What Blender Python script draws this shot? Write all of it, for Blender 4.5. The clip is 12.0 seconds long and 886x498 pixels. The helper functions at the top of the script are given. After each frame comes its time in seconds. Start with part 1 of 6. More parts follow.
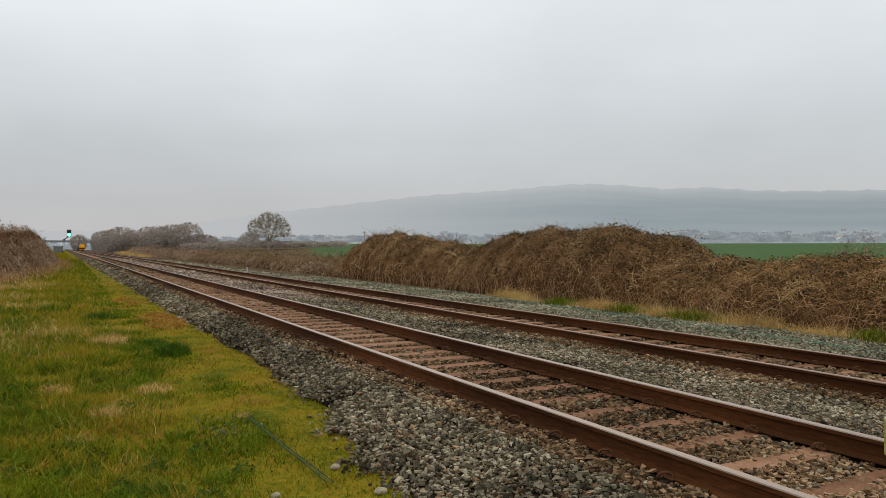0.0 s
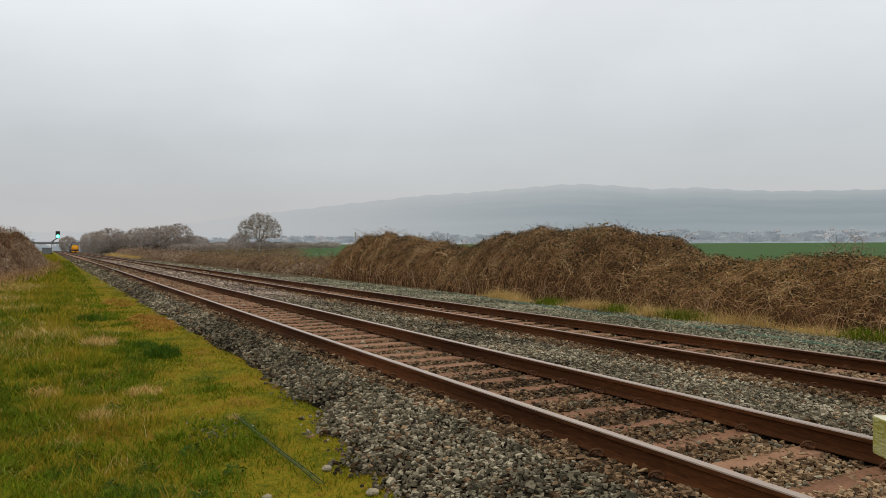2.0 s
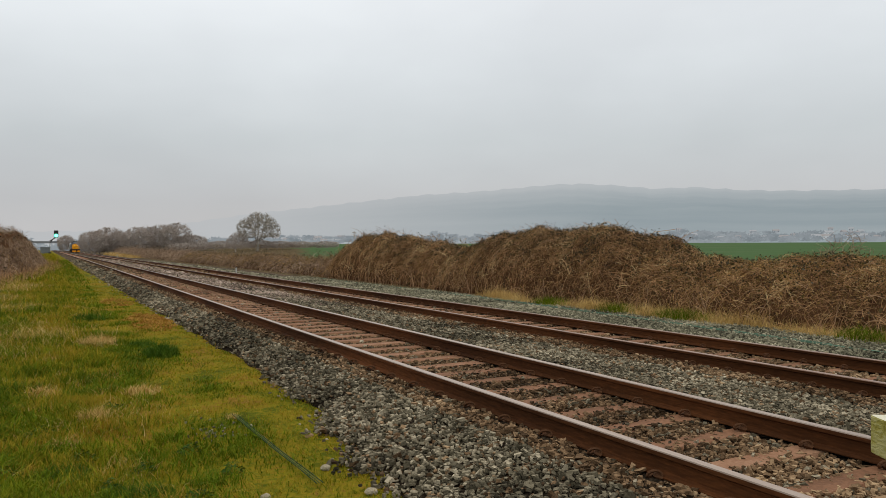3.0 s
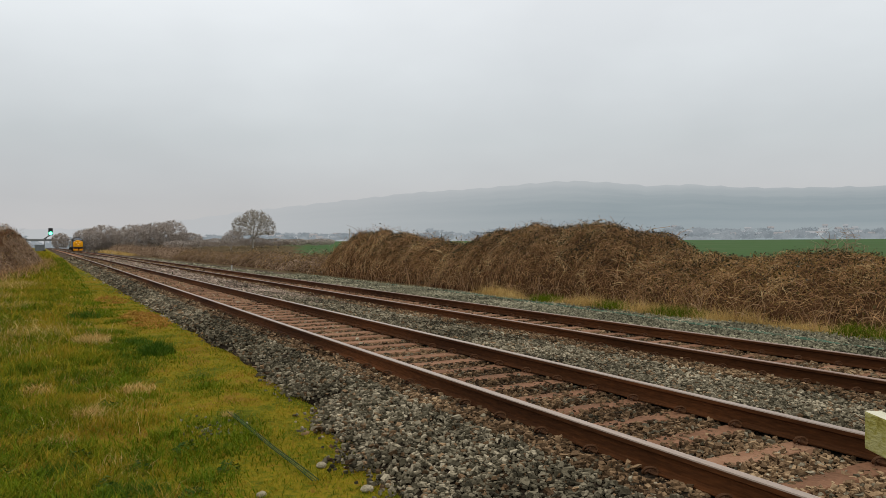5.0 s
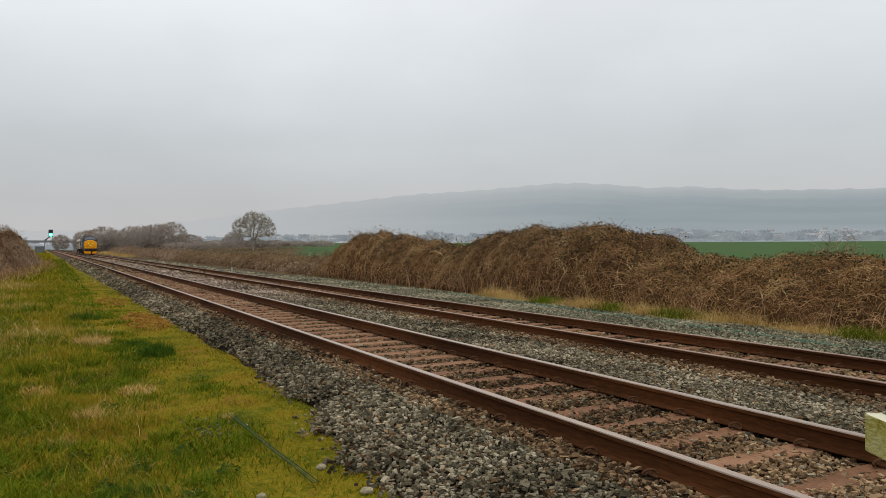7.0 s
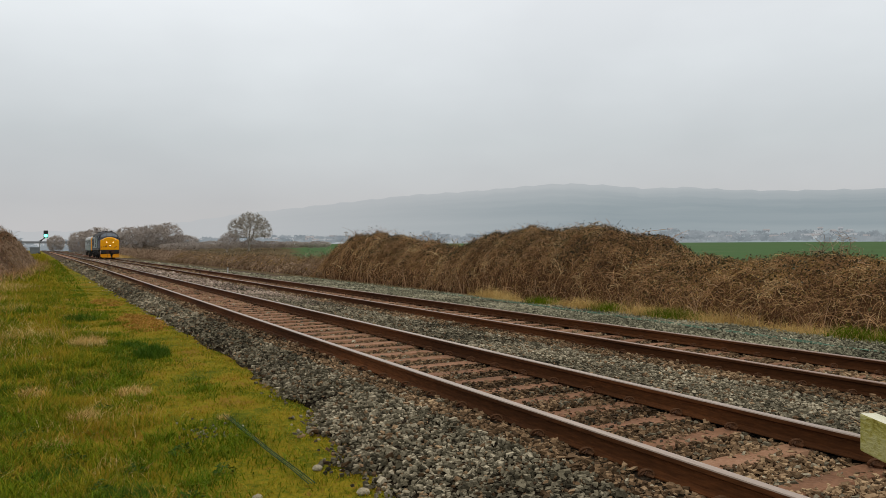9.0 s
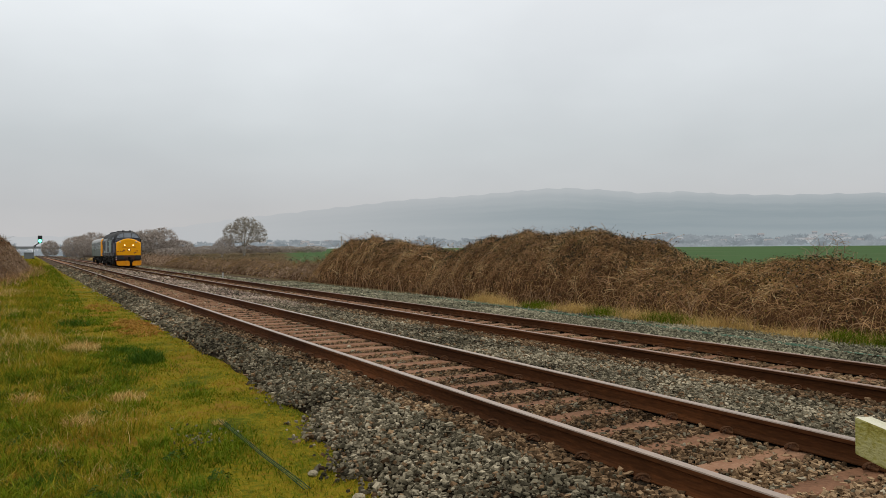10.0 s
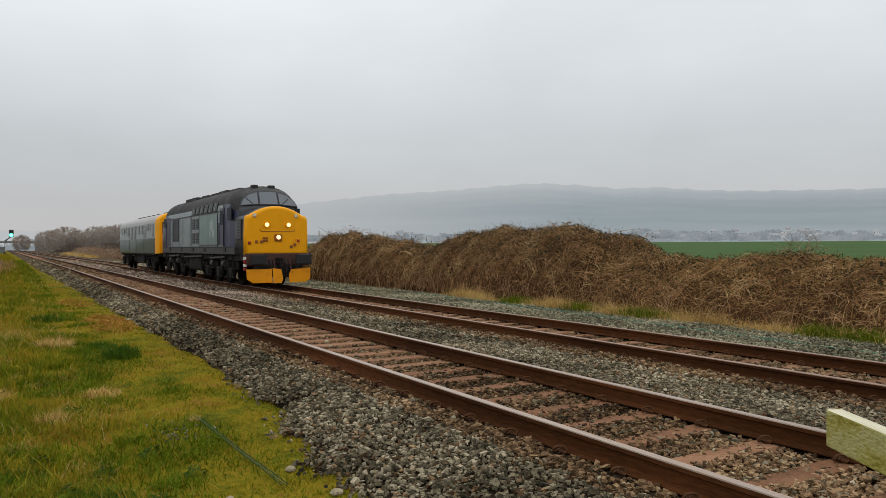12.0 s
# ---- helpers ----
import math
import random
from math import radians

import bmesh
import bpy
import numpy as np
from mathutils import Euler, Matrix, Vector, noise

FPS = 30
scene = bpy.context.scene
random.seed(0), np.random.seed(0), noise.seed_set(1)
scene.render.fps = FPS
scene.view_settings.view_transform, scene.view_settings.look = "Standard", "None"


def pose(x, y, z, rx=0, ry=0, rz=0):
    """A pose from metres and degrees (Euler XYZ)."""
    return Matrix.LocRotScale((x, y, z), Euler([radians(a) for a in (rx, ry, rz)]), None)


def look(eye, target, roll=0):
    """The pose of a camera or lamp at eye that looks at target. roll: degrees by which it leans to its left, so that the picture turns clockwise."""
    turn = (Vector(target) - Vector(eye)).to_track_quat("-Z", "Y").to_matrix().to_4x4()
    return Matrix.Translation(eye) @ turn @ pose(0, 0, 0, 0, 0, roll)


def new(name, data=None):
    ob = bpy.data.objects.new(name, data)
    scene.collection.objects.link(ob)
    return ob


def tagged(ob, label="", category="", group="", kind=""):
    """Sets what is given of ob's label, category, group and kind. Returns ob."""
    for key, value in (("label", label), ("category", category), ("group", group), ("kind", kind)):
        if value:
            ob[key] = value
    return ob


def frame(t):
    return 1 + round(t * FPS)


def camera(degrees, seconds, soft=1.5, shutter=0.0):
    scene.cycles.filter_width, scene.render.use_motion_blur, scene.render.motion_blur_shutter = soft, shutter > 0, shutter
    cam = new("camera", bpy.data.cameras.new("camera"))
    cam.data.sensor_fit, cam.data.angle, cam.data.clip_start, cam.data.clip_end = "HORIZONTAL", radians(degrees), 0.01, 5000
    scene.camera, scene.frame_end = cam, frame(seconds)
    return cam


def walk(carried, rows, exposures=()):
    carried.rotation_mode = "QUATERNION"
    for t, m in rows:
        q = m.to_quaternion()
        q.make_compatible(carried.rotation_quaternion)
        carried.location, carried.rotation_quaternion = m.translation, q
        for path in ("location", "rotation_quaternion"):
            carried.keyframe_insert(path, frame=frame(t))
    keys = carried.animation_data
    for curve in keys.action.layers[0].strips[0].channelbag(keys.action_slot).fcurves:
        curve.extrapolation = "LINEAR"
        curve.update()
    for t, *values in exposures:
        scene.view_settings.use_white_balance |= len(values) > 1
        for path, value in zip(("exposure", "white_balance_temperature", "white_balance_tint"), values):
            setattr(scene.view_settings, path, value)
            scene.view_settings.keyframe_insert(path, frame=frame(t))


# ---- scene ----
# Camera: a phone held at eye height beside the line, turning slightly to the right.
EYE = (0.0, 0.0, 1.327)
cam = camera(62.12, 12.0, soft=0.65)
AIM = (  # seconds, turn to the right of the line's direction, tilt, roll, in degrees
    (0.0, 27.253, -0.131, -0.000),
    (0.5, 27.544, -0.038, -0.010),
    (1.0, 27.382, 0.009, -0.080),
    (1.5, 27.894, -0.132, -0.136),
    (2.0, 27.943, -0.090, -0.158),
    (2.5, 27.872, -0.021, -0.135),
    (3.0, 28.045, -0.130, -0.129),
    (5.0, 28.382, -0.338, -0.188),
    (5.5, 28.323, -0.261, -0.148),
    (6.0, 28.314, -0.262, -0.141),
    (6.5, 28.321, -0.196, -0.147),
    (7.0, 28.371, -0.196, -0.141),
    (9.0, 28.669, -0.144, -0.177),
    (9.5, 28.700, -0.120, -0.186),
    (10.0, 29.021, 0.212, -0.261),
    (10.5, 29.483, 0.112, -0.176),
    (11.0, 29.744, -0.177, -0.160),
    (11.5, 30.303, -0.096, -0.187),
    (12.0, 30.710, -0.185, -0.196),
)


def aim(turn, tilt, roll):
    a, e = radians(turn), radians(tilt)
    way = Vector((math.sin(a) * math.cos(e), math.cos(a) * math.cos(e), math.sin(e)))
    return look(EYE, Vector(EYE) + way, roll)


walk(cam, [(t, aim(a, b, c)) for t, a, b, c in AIM])

# ---- daylight: overcast, brighter towards the zenith ----
SUN_EL, SUN_AZ = radians(48), radians(35)


def make_world():
    w = bpy.data.worlds.new("overcast_sky")
    scene.world = w
    w.use_nodes = True
    nt = w.node_tree
    nt.nodes.clear()
    N, L = nt.nodes.new, nt.links.new
    out, bg = N("ShaderNodeOutputWorld"), N("ShaderNodeBackground")
    sky = N("ShaderNodeTexSky")
    sky.sky_type, sky.sun_disc = "NISHITA", False
    sky.sun_elevation, sky.sun_rotation = SUN_EL, SUN_AZ
    dim = N("ShaderNodeMixRGB")
    dim.blend_type, dim.inputs[0].default_value = "MULTIPLY", 1.0
    dim.inputs[2].default_value = (0.1, 0.1, 0.1, 1)
    L(sky.outputs[0], dim.inputs[1])
    tc, sep = N("ShaderNodeTexCoord"), N("ShaderNodeSeparateXYZ")
    L(tc.outputs["Generated"], sep.inputs[0])
    ramp = N("ShaderNodeValToRGB")
    cr = ramp.color_ramp
    cr.elements[0].position, cr.elements[0].color = 0.0, (0.52, 0.515, 0.53, 1)
    cr.elements[1].position, cr.elements[1].color = 1.0, (1.1, 1.05, 0.97, 1)
    for pos, c in ((0.06, (0.51, 0.515, 0.53, 1)), (0.14, (0.59, 0.62, 0.63, 1)), (0.23, (0.73, 0.765, 0.78, 1)), (0.34, (0.86, 0.89, 0.91, 1)), (0.6, (0.98, 0.96, 0.92, 1))):
        el = cr.elements.new(pos)
        el.color = c
    L(sep.outputs[2], ramp.inputs[0])
    mp = N("ShaderNodeMapping")
    mp.inputs["Scale"].default_value = (1.5, 1.5, 3.4)
    L(tc.outputs["Generated"], mp.inputs[0])
    ns = N("ShaderNodeTexNoise")
    ns.inputs["Scale"].default_value, ns.inputs["Detail"].default_value, ns.inputs["Roughness"].default_value = 1.6, 4.0, 0.5
    L(mp.outputs[0], ns.inputs["Vector"])
    cl = N("ShaderNodeValToRGB")
    cl.color_ramp.elements[0].position, cl.color_ramp.elements[0].color = 0.3, (0.92, 0.92, 0.925, 1)
    cl.color_ramp.elements[1].position, cl.color_ramp.elements[1].color = 0.72, (1.08, 1.08, 1.08, 1)
    L(ns.outputs[0], cl.inputs[0])
    mul = N("ShaderNodeMixRGB")
    mul.blend_type, mul.inputs[0].default_value = "MULTIPLY", 1.0
    L(ramp.outputs[0], mul.inputs[1])
    L(cl.outputs[0], mul.inputs[2])
    mix = N("ShaderNodeMixRGB")
    mix.inputs[0].default_value = 0.94
    L(dim.outputs[0], mix.inputs[1])
    L(mul.outputs[0], mix.inputs[2])
    L(mix.outputs[0], bg.inputs[0])
    bg.inputs[1].default_value = 1.0
    L(bg.outputs[0], out.inputs[0])


make_world()
sun = new("sun", bpy.data.lights.new("sun", "SUN"))
sun.data.energy, sun.data.angle, sun.data.color = 0.6, radians(40), (1.0, 0.93, 0.83)
sun.matrix_world = look((0, 0, 60), Vector((0, 0, 60)) - Vector((math.sin(SUN_AZ) * math.cos(SUN_EL), math.cos(SUN_AZ) * math.cos(SUN_EL), math.sin(SUN_EL))))
scene.view_settings.exposure = 0.0

# ---- materials ----


def material(name, stops, scale=4.0, fine=40.0, rough=0.8, metal=0.0, bump=0.3, bump_scale=None, vary=0.0, island=False, spec=0.5, coat=0.0, stretch=None, mixfine=0.35):
    """Principled material: colour from stops along a coarse and a fine noise, relief from the fine one, and a spread of value from piece to piece."""
    m = bpy.data.materials.new(name)
    m.use_nodes = True
    nt = m.node_tree
    b = nt.nodes["Principled BSDF"]
    N, L = nt.nodes.new, nt.links.new
    geo, tc = N("ShaderNodeNewGeometry"), N("ShaderNodeTexCoord")
    src = tc.outputs["Object"]
    if stretch:
        mp = N("ShaderNodeMapping")
        mp.inputs["Scale"].default_value = stretch
        L(src, mp.inputs[0])
        src = mp.outputs[0]
    n1, n2 = N("ShaderNodeTexNoise"), N("ShaderNodeTexNoise")
    n1.inputs["Scale"].default_value, n1.inputs["Detail"].default_value = scale, 5
    n2.inputs["Scale"].default_value, n2.inputs["Detail"].default_value = fine, 3
    L(src, n1.inputs["Vector"])
    L(src, n2.inputs["Vector"])
    mx = N("ShaderNodeMix")
    mx.inputs[0].default_value = mixfine
    L(n1.outputs[0], mx.inputs[2])
    L(n2.outputs[0], mx.inputs[3])
    fac = mx.outputs[0]
    if vary:
        rnd = geo.outputs["Random Per Island"]
        if not island:
            rnd = N("ShaderNodeObjectInfo").outputs["Random"]
        mr = N("ShaderNodeMapRange")
        mr.inputs[3].default_value, mr.inputs[4].default_value = -vary, vary
        L(rnd, mr.inputs[0])
        add = N("ShaderNodeMath")
        L(fac, add.inputs[0])
        L(mr.outputs[0], add.inputs[1])
        fac = add.outputs[0]
    ramp = N("ShaderNodeValToRGB")
    cr = ramp.color_ramp
    while len(cr.elements) < len(stops):
        cr.elements.new(0.5)
    for i, (pos, c) in enumerate(stops):
        cr.elements[i].position = pos
    for i, (pos, c) in enumerate(stops):
        cr.elements[i].color = (*c, 1)
    L(fac, ramp.inputs[0])
    L(ramp.outputs[0], b.inputs["Base Color"])
    b.inputs["Roughness"].default_value, b.inputs["Metallic"].default_value = rough, metal
    b.inputs["Specular IOR Level"].default_value = spec
    b.inputs["Coat Weight"].default_value = coat
    if bump:
        bp = N("ShaderNodeBump")
        bp.inputs["Strength"].default_value, bp.inputs["Distance"].default_value = bump, 0.02
        n3 = n2
        if bump_scale:
            n3 = N("ShaderNodeTexNoise")
            n3.inputs["Scale"].default_value, n3.inputs["Detail"].default_value = bump_scale, 4
            L(src, n3.inputs["Vector"])
        L(n3.outputs[0], bp.inputs["Height"])
        L(bp.outputs[0], b.inputs["Normal"])
    return m


def plain(name, c, rough=0.5, metal=0.0, spread=0.12, fine=30.0, bump=0.05, **k):
    lo = tuple(v * (1 - spread) for v in c)
    hi = tuple(min(1, v * (1 + spread)) for v in c)
    return material(name, [(0.3, lo), (0.7, hi)], 3.0, fine, rough, metal, bump, **k)


def glow(name, c, strength):
    m = bpy.data.materials.new(name)
    m.use_nodes = True
    b = m.node_tree.nodes["Principled BSDF"]
    b.inputs["Base Color"].default_value = (*c, 1)
    b.inputs["Emission Color"].default_value, b.inputs["Emission Strength"].default_value = (*c, 1), strength
    return m



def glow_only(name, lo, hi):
    """Unlit emission with haze put into its colour, for the far backdrop alone."""
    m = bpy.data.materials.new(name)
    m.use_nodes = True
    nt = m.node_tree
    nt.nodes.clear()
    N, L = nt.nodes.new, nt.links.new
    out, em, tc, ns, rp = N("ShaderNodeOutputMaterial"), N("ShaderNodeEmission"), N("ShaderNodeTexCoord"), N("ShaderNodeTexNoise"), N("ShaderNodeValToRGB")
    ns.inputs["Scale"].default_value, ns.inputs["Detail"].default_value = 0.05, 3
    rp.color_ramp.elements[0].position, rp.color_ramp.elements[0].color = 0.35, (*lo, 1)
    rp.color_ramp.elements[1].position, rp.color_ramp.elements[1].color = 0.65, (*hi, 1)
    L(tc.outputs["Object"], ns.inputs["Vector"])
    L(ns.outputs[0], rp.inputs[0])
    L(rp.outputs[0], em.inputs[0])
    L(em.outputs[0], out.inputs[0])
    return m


M = {}
M["turf"] = material("turf", [(0.34, (0.0368, 0.0576, 0.0054)), (0.44, (0.1051, 0.1152, 0.009)), (0.53, (0.2207, 0.1729, 0.0126)), (0.61, (0.1891, 0.1048, 0.018)), (0.72, (0.3153, 0.199, 0.045))], 1.3, 18, 0.95, bump=0.8, bump_scale=60, spec=0.02)
M["field"] = material("field", [(0.34, (0.0476, 0.0836, 0.0213)), (0.5, (0.04, 0.0984, 0.0213)), (0.66, (0.0666, 0.1033, 0.0372))], 0.035, 0.6, 0.95, bump=0.2, spec=0.1)
M["blade"] = material("grass_blade", [(0.2, (0.0392, 0.0718, 0.0047)), (0.38, (0.1241, 0.1616, 0.0085)), (0.52, (0.3266, 0.2693, 0.0171)), (0.68, (0.3658, 0.2155, 0.0285)), (0.9, (0.4703, 0.2992, 0.0665))], 1.1, 5, 0.85, bump=0, vary=0.16, island=True, spec=0.04)
M["green"] = material("green_blade", [(0.25, (0.0435, 0.0845, 0.0036)), (0.6, (0.1305, 0.182, 0.0063)), (0.85, (0.29, 0.273, 0.0144))], 1.2, 8, 0.8, bump=0, vary=0.15, island=True, spec=0.05)
M["straw"] = material("straw_blade", [(0.25, (0.378, 0.2205, 0.0665)), (0.55, (0.63, 0.4305, 0.152)), (0.8, (0.7875, 0.63, 0.2945))], 1.2, 8, 0.85, bump=0, vary=0.15, island=True, spec=0.15)
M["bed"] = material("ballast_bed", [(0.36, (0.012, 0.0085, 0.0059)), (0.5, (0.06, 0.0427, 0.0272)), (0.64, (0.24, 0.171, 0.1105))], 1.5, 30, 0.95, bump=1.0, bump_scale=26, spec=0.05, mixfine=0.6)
# Fines darkened so that their colour paints shade into gaps between stones.
M["bed_fines_gap_shade"] = material("ballast_fines_gap_shade", [(0.36, (0.008, 0.006, 0.004)), (0.5, (0.024, 0.018, 0.012)), (0.64, (0.08, 0.06, 0.042))], 1.5, 30, 0.95, bump=1.0, bump_scale=26, spec=0.03, mixfine=0.6)
M["stone"] = material("ballast_stone", [(0.24, (0.0259, 0.0224, 0.0144)), (0.44, (0.1083, 0.0938, 0.0607)), (0.62, (0.2273, 0.1973, 0.1347)), (0.84, (0.5629, 0.4905, 0.3533))], 0.5, 45, 0.9, bump=0.5, vary=0.22, island=True, spec=0.1, mixfine=0.25)
M["stone_cess"] = material("pale_path_stone", [(0.24, (0.0486, 0.0484, 0.0313)), (0.45, (0.1728, 0.1648, 0.1104)), (0.62, (0.3132, 0.2935, 0.1978)), (0.84, (0.5724, 0.5253, 0.3772))], 0.5, 45, 0.9, bump=0.5, vary=0.2, island=True, spec=0.1, mixfine=0.25)
M["stone_rust"] = material("rusty_ballast_stone", [(0.24, (0.0312, 0.0187, 0.0093)), (0.44, (0.1198, 0.0739, 0.0391)), (0.62, (0.2396, 0.1528, 0.0837)), (0.85, (0.4375, 0.3056, 0.1767))], 0.5, 45, 0.9, bump=0.5, vary=0.22, island=True, spec=0.1, mixfine=0.25)
M["stone_pale"] = material("pinkish_ballast_stone", [(0.22, (0.077, 0.0578, 0.045)), (0.44, (0.242, 0.1785, 0.14)), (0.62, (0.418, 0.315, 0.25)), (0.85, (0.66, 0.546, 0.45))], 0.5, 45, 0.9, bump=0.5, vary=0.22, island=True, spec=0.1, mixfine=0.25)
M["soil"] = material("dead_leaf_soil", [(0.34, (0.03, 0.022, 0.012)), (0.5, (0.1, 0.072, 0.035)), (0.68, (0.2, 0.15, 0.07))], 1.6, 14, 0.95, bump=0.8, bump_scale=20, spec=0.03)
M["dark_leaf"] = material("dark_bramble_leaf", [(0.25, (0.008, 0.011, 0.006)), (0.5, (0.025, 0.03, 0.014)), (0.8, (0.09, 0.075, 0.03))], 0.8, 6, 0.6, bump=0, vary=0.2, island=True, spec=0.25)
M["tussock"] = material("tussock_blade", [(0.25, (0.0275, 0.069, 0.008)), (0.6, (0.075, 0.1437, 0.012)), (0.85, (0.175, 0.2185, 0.03))], 1.2, 8, 0.8, bump=0, vary=0.15, island=True, spec=0.04)
M["weed"] = material("broad_green_leaf", [(0.25, (0.018, 0.05, 0.006)), (0.55, (0.05, 0.1, 0.012)), (0.85, (0.13, 0.17, 0.03))], 1.0, 8, 0.6, bump=0, vary=0.18, island=True, spec=0.03)
M["rust"] = material("rail_rust", [(0.3, (0.026, 0.0103, 0.004)), (0.5, (0.0715, 0.0264, 0.009)), (0.7, (0.156, 0.0552, 0.018))], 2.0, 60, 0.9, bump=0.3, spec=0.1, stretch=(1, 0.15, 1))
M["clip"] = material("clip_rust", [(0.3, (0.05, 0.022, 0.01)), (0.7, (0.15, 0.068, 0.03))], 6, 60, 0.8, bump=0.2, spec=0.2)
M["polish"] = material("rail_head", [(0.3, (0.24, 0.165, 0.115)), (0.7, (0.44, 0.35, 0.29))], 1.0, 30, 0.36, metal=0.9, bump=0.05, stretch=(1, 0.05, 1))
M["polish_dull"] = material("rail_head_dull", [(0.3, (0.2, 0.12, 0.085)), (0.7, (0.34, 0.22, 0.16))], 1.0, 30, 0.4, metal=0.75, bump=0.05, stretch=(1, 0.05, 1))
M["sleeper"] = material("rust_stained_concrete", [(0.3, (0.1258, 0.0599, 0.03)), (0.5, (0.2323, 0.1148, 0.062)), (0.72, (0.3485, 0.1995, 0.12))], 2.2, 30, 0.9, bump=0.3, vary=0.1, spec=0.2)
M["cane"] = material("bramble_cane", [(0.2, (0.0645, 0.0328, 0.0148)), (0.42, (0.258, 0.1382, 0.0614)), (0.62, (0.5394, 0.3162, 0.1481)), (0.82, (0.7668, 0.6324, 0.3277))], 0.9, 5, 0.9, bump=0, vary=0.2, island=True, spec=0.2)
M["hedge_twig"] = material("dark_hedge_twig", [(0.2, (0.0805, 0.0535, 0.0361)), (0.42, (0.2515, 0.173, 0.1132)), (0.6, (0.4025, 0.2844, 0.193)), (0.82, (0.5836, 0.4573, 0.3473))], 0.35, 3, 0.95, bump=0, vary=0.18, island=True, spec=0.05)
M["pale_cane"] = material("pale_bramble_cane", [(0.25, (0.2178, 0.1193, 0.0599)), (0.5, (0.396, 0.2387, 0.1283)), (0.8, (0.6138, 0.4315, 0.2651))], 0.5, 5, 0.8, bump=0, vary=0.15, island=True, spec=0.2)
# Dark browns that stand for the shade inside brambles and hedges.
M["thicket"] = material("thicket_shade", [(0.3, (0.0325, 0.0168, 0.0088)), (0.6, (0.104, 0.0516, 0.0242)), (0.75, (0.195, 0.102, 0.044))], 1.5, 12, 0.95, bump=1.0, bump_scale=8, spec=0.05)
M["twigleaf"] = material("withered_leaf", [(0.25, (0.0302, 0.0312, 0.0093)), (0.5, (0.2049, 0.1275, 0.0435)), (0.8, (0.5787, 0.3641, 0.1293))], 0.8, 6, 0.85, bump=0, vary=0.2, island=True, spec=0.2)
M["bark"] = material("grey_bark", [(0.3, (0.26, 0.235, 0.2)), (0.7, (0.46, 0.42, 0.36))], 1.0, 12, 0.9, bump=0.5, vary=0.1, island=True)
# Bark lightened in its base colour to stand for haze over distance.
M["haze_bark"] = material("haze_paled_bark", [(0.3, (0.34, 0.295, 0.26)), (0.7, (0.48, 0.425, 0.38))], 0.3, 4, 0.95, bump=0, vary=0.12, island=True, spec=0.05)


# ---- mesh helpers ----


def mesh_np(name, V, F, mat, parent=None, label="", smooth=False):
    """One mesh object from arrays of vertices and equal-sided faces."""
    V, F = np.asarray(V, np.float32), np.asarray(F, np.int32)
    me = bpy.data.meshes.new(name)
    n, k = F.shape
    me.vertices.add(len(V))
    me.vertices.foreach_set("co", V.ravel())
    me.loops.add(n * k)
    me.loops.foreach_set("vertex_index", F.ravel())
    me.polygons.add(n)
    me.polygons.foreach_set("loop_start", np.arange(0, n * k, k, dtype=np.int32))
    me.polygons.foreach_set("loop_total", np.full(n, k, np.int32))
    me.polygons.foreach_set("use_smooth", np.full(n, smooth))
    me.update(calc_edges=True)
    me.materials.append(mat)
    ob = new(name, me)
    ob.parent = parent
    if label:
        tagged(ob, label)
    return ob


def part(name, bm, mat, parent=None, label=""):
    """Links a bmesh as one mesh object under a thing or a part."""
    me = bpy.data.meshes.new(name)
    bmesh.ops.recalc_face_normals(bm, faces=bm.faces)
    bm.to_mesh(me)
    bm.free()
    for x in (mat if isinstance(mat, (list, tuple)) else [mat]):
        me.materials.append(x)
    ob = new(name, me)
    ob.parent = parent
    if label:
        tagged(ob, label)
    return ob


def empty(name, label, category, at=(0, 0, 0), group="", kind=""):
    ob = new(name)
    ob.location = at
    ob.empty_display_size = 0.2
    return tagged(ob, label, category, group, kind)


def box(bm, x0, x1, y0, y1, z0, z1, bevel=0.0, seg=1):
    r = bmesh.ops.create_cube(bm, size=1, matrix=Matrix.LocRotScale(((x0 + x1) / 2, (y0 + y1) / 2, (z0 + z1) / 2), None, (abs(x1 - x0), abs(y1 - y0), abs(z1 - z0))))
    if bevel:
        es = {e for v in r["verts"] for e in v.link_edges}
        bmesh.ops.bevel(bm, geom=list(es), offset=bevel, segments=seg, profile=0.5, affect="EDGES")
    return bm


def boxed(x0, x1, y0, y1, z0, z1, bevel=0.0, seg=1):
    return box(bmesh.new(), x0, x1, y0, y1, z0, z1, bevel, seg)


def cyl(bm, a, b, r, r2=None, n=12):
    """A closed round bar from a to b."""
    a, b = Vector(a), Vector(b)
    d = b - a
    m = Matrix.Translation((a + b) / 2) @ d.to_track_quat("Z", "Y").to_matrix().to_4x4()
    bmesh.ops.create_cone(bm, cap_ends=True, segments=n, radius1=r, radius2=r if r2 is None else r2, depth=d.length, matrix=m)
    return bm


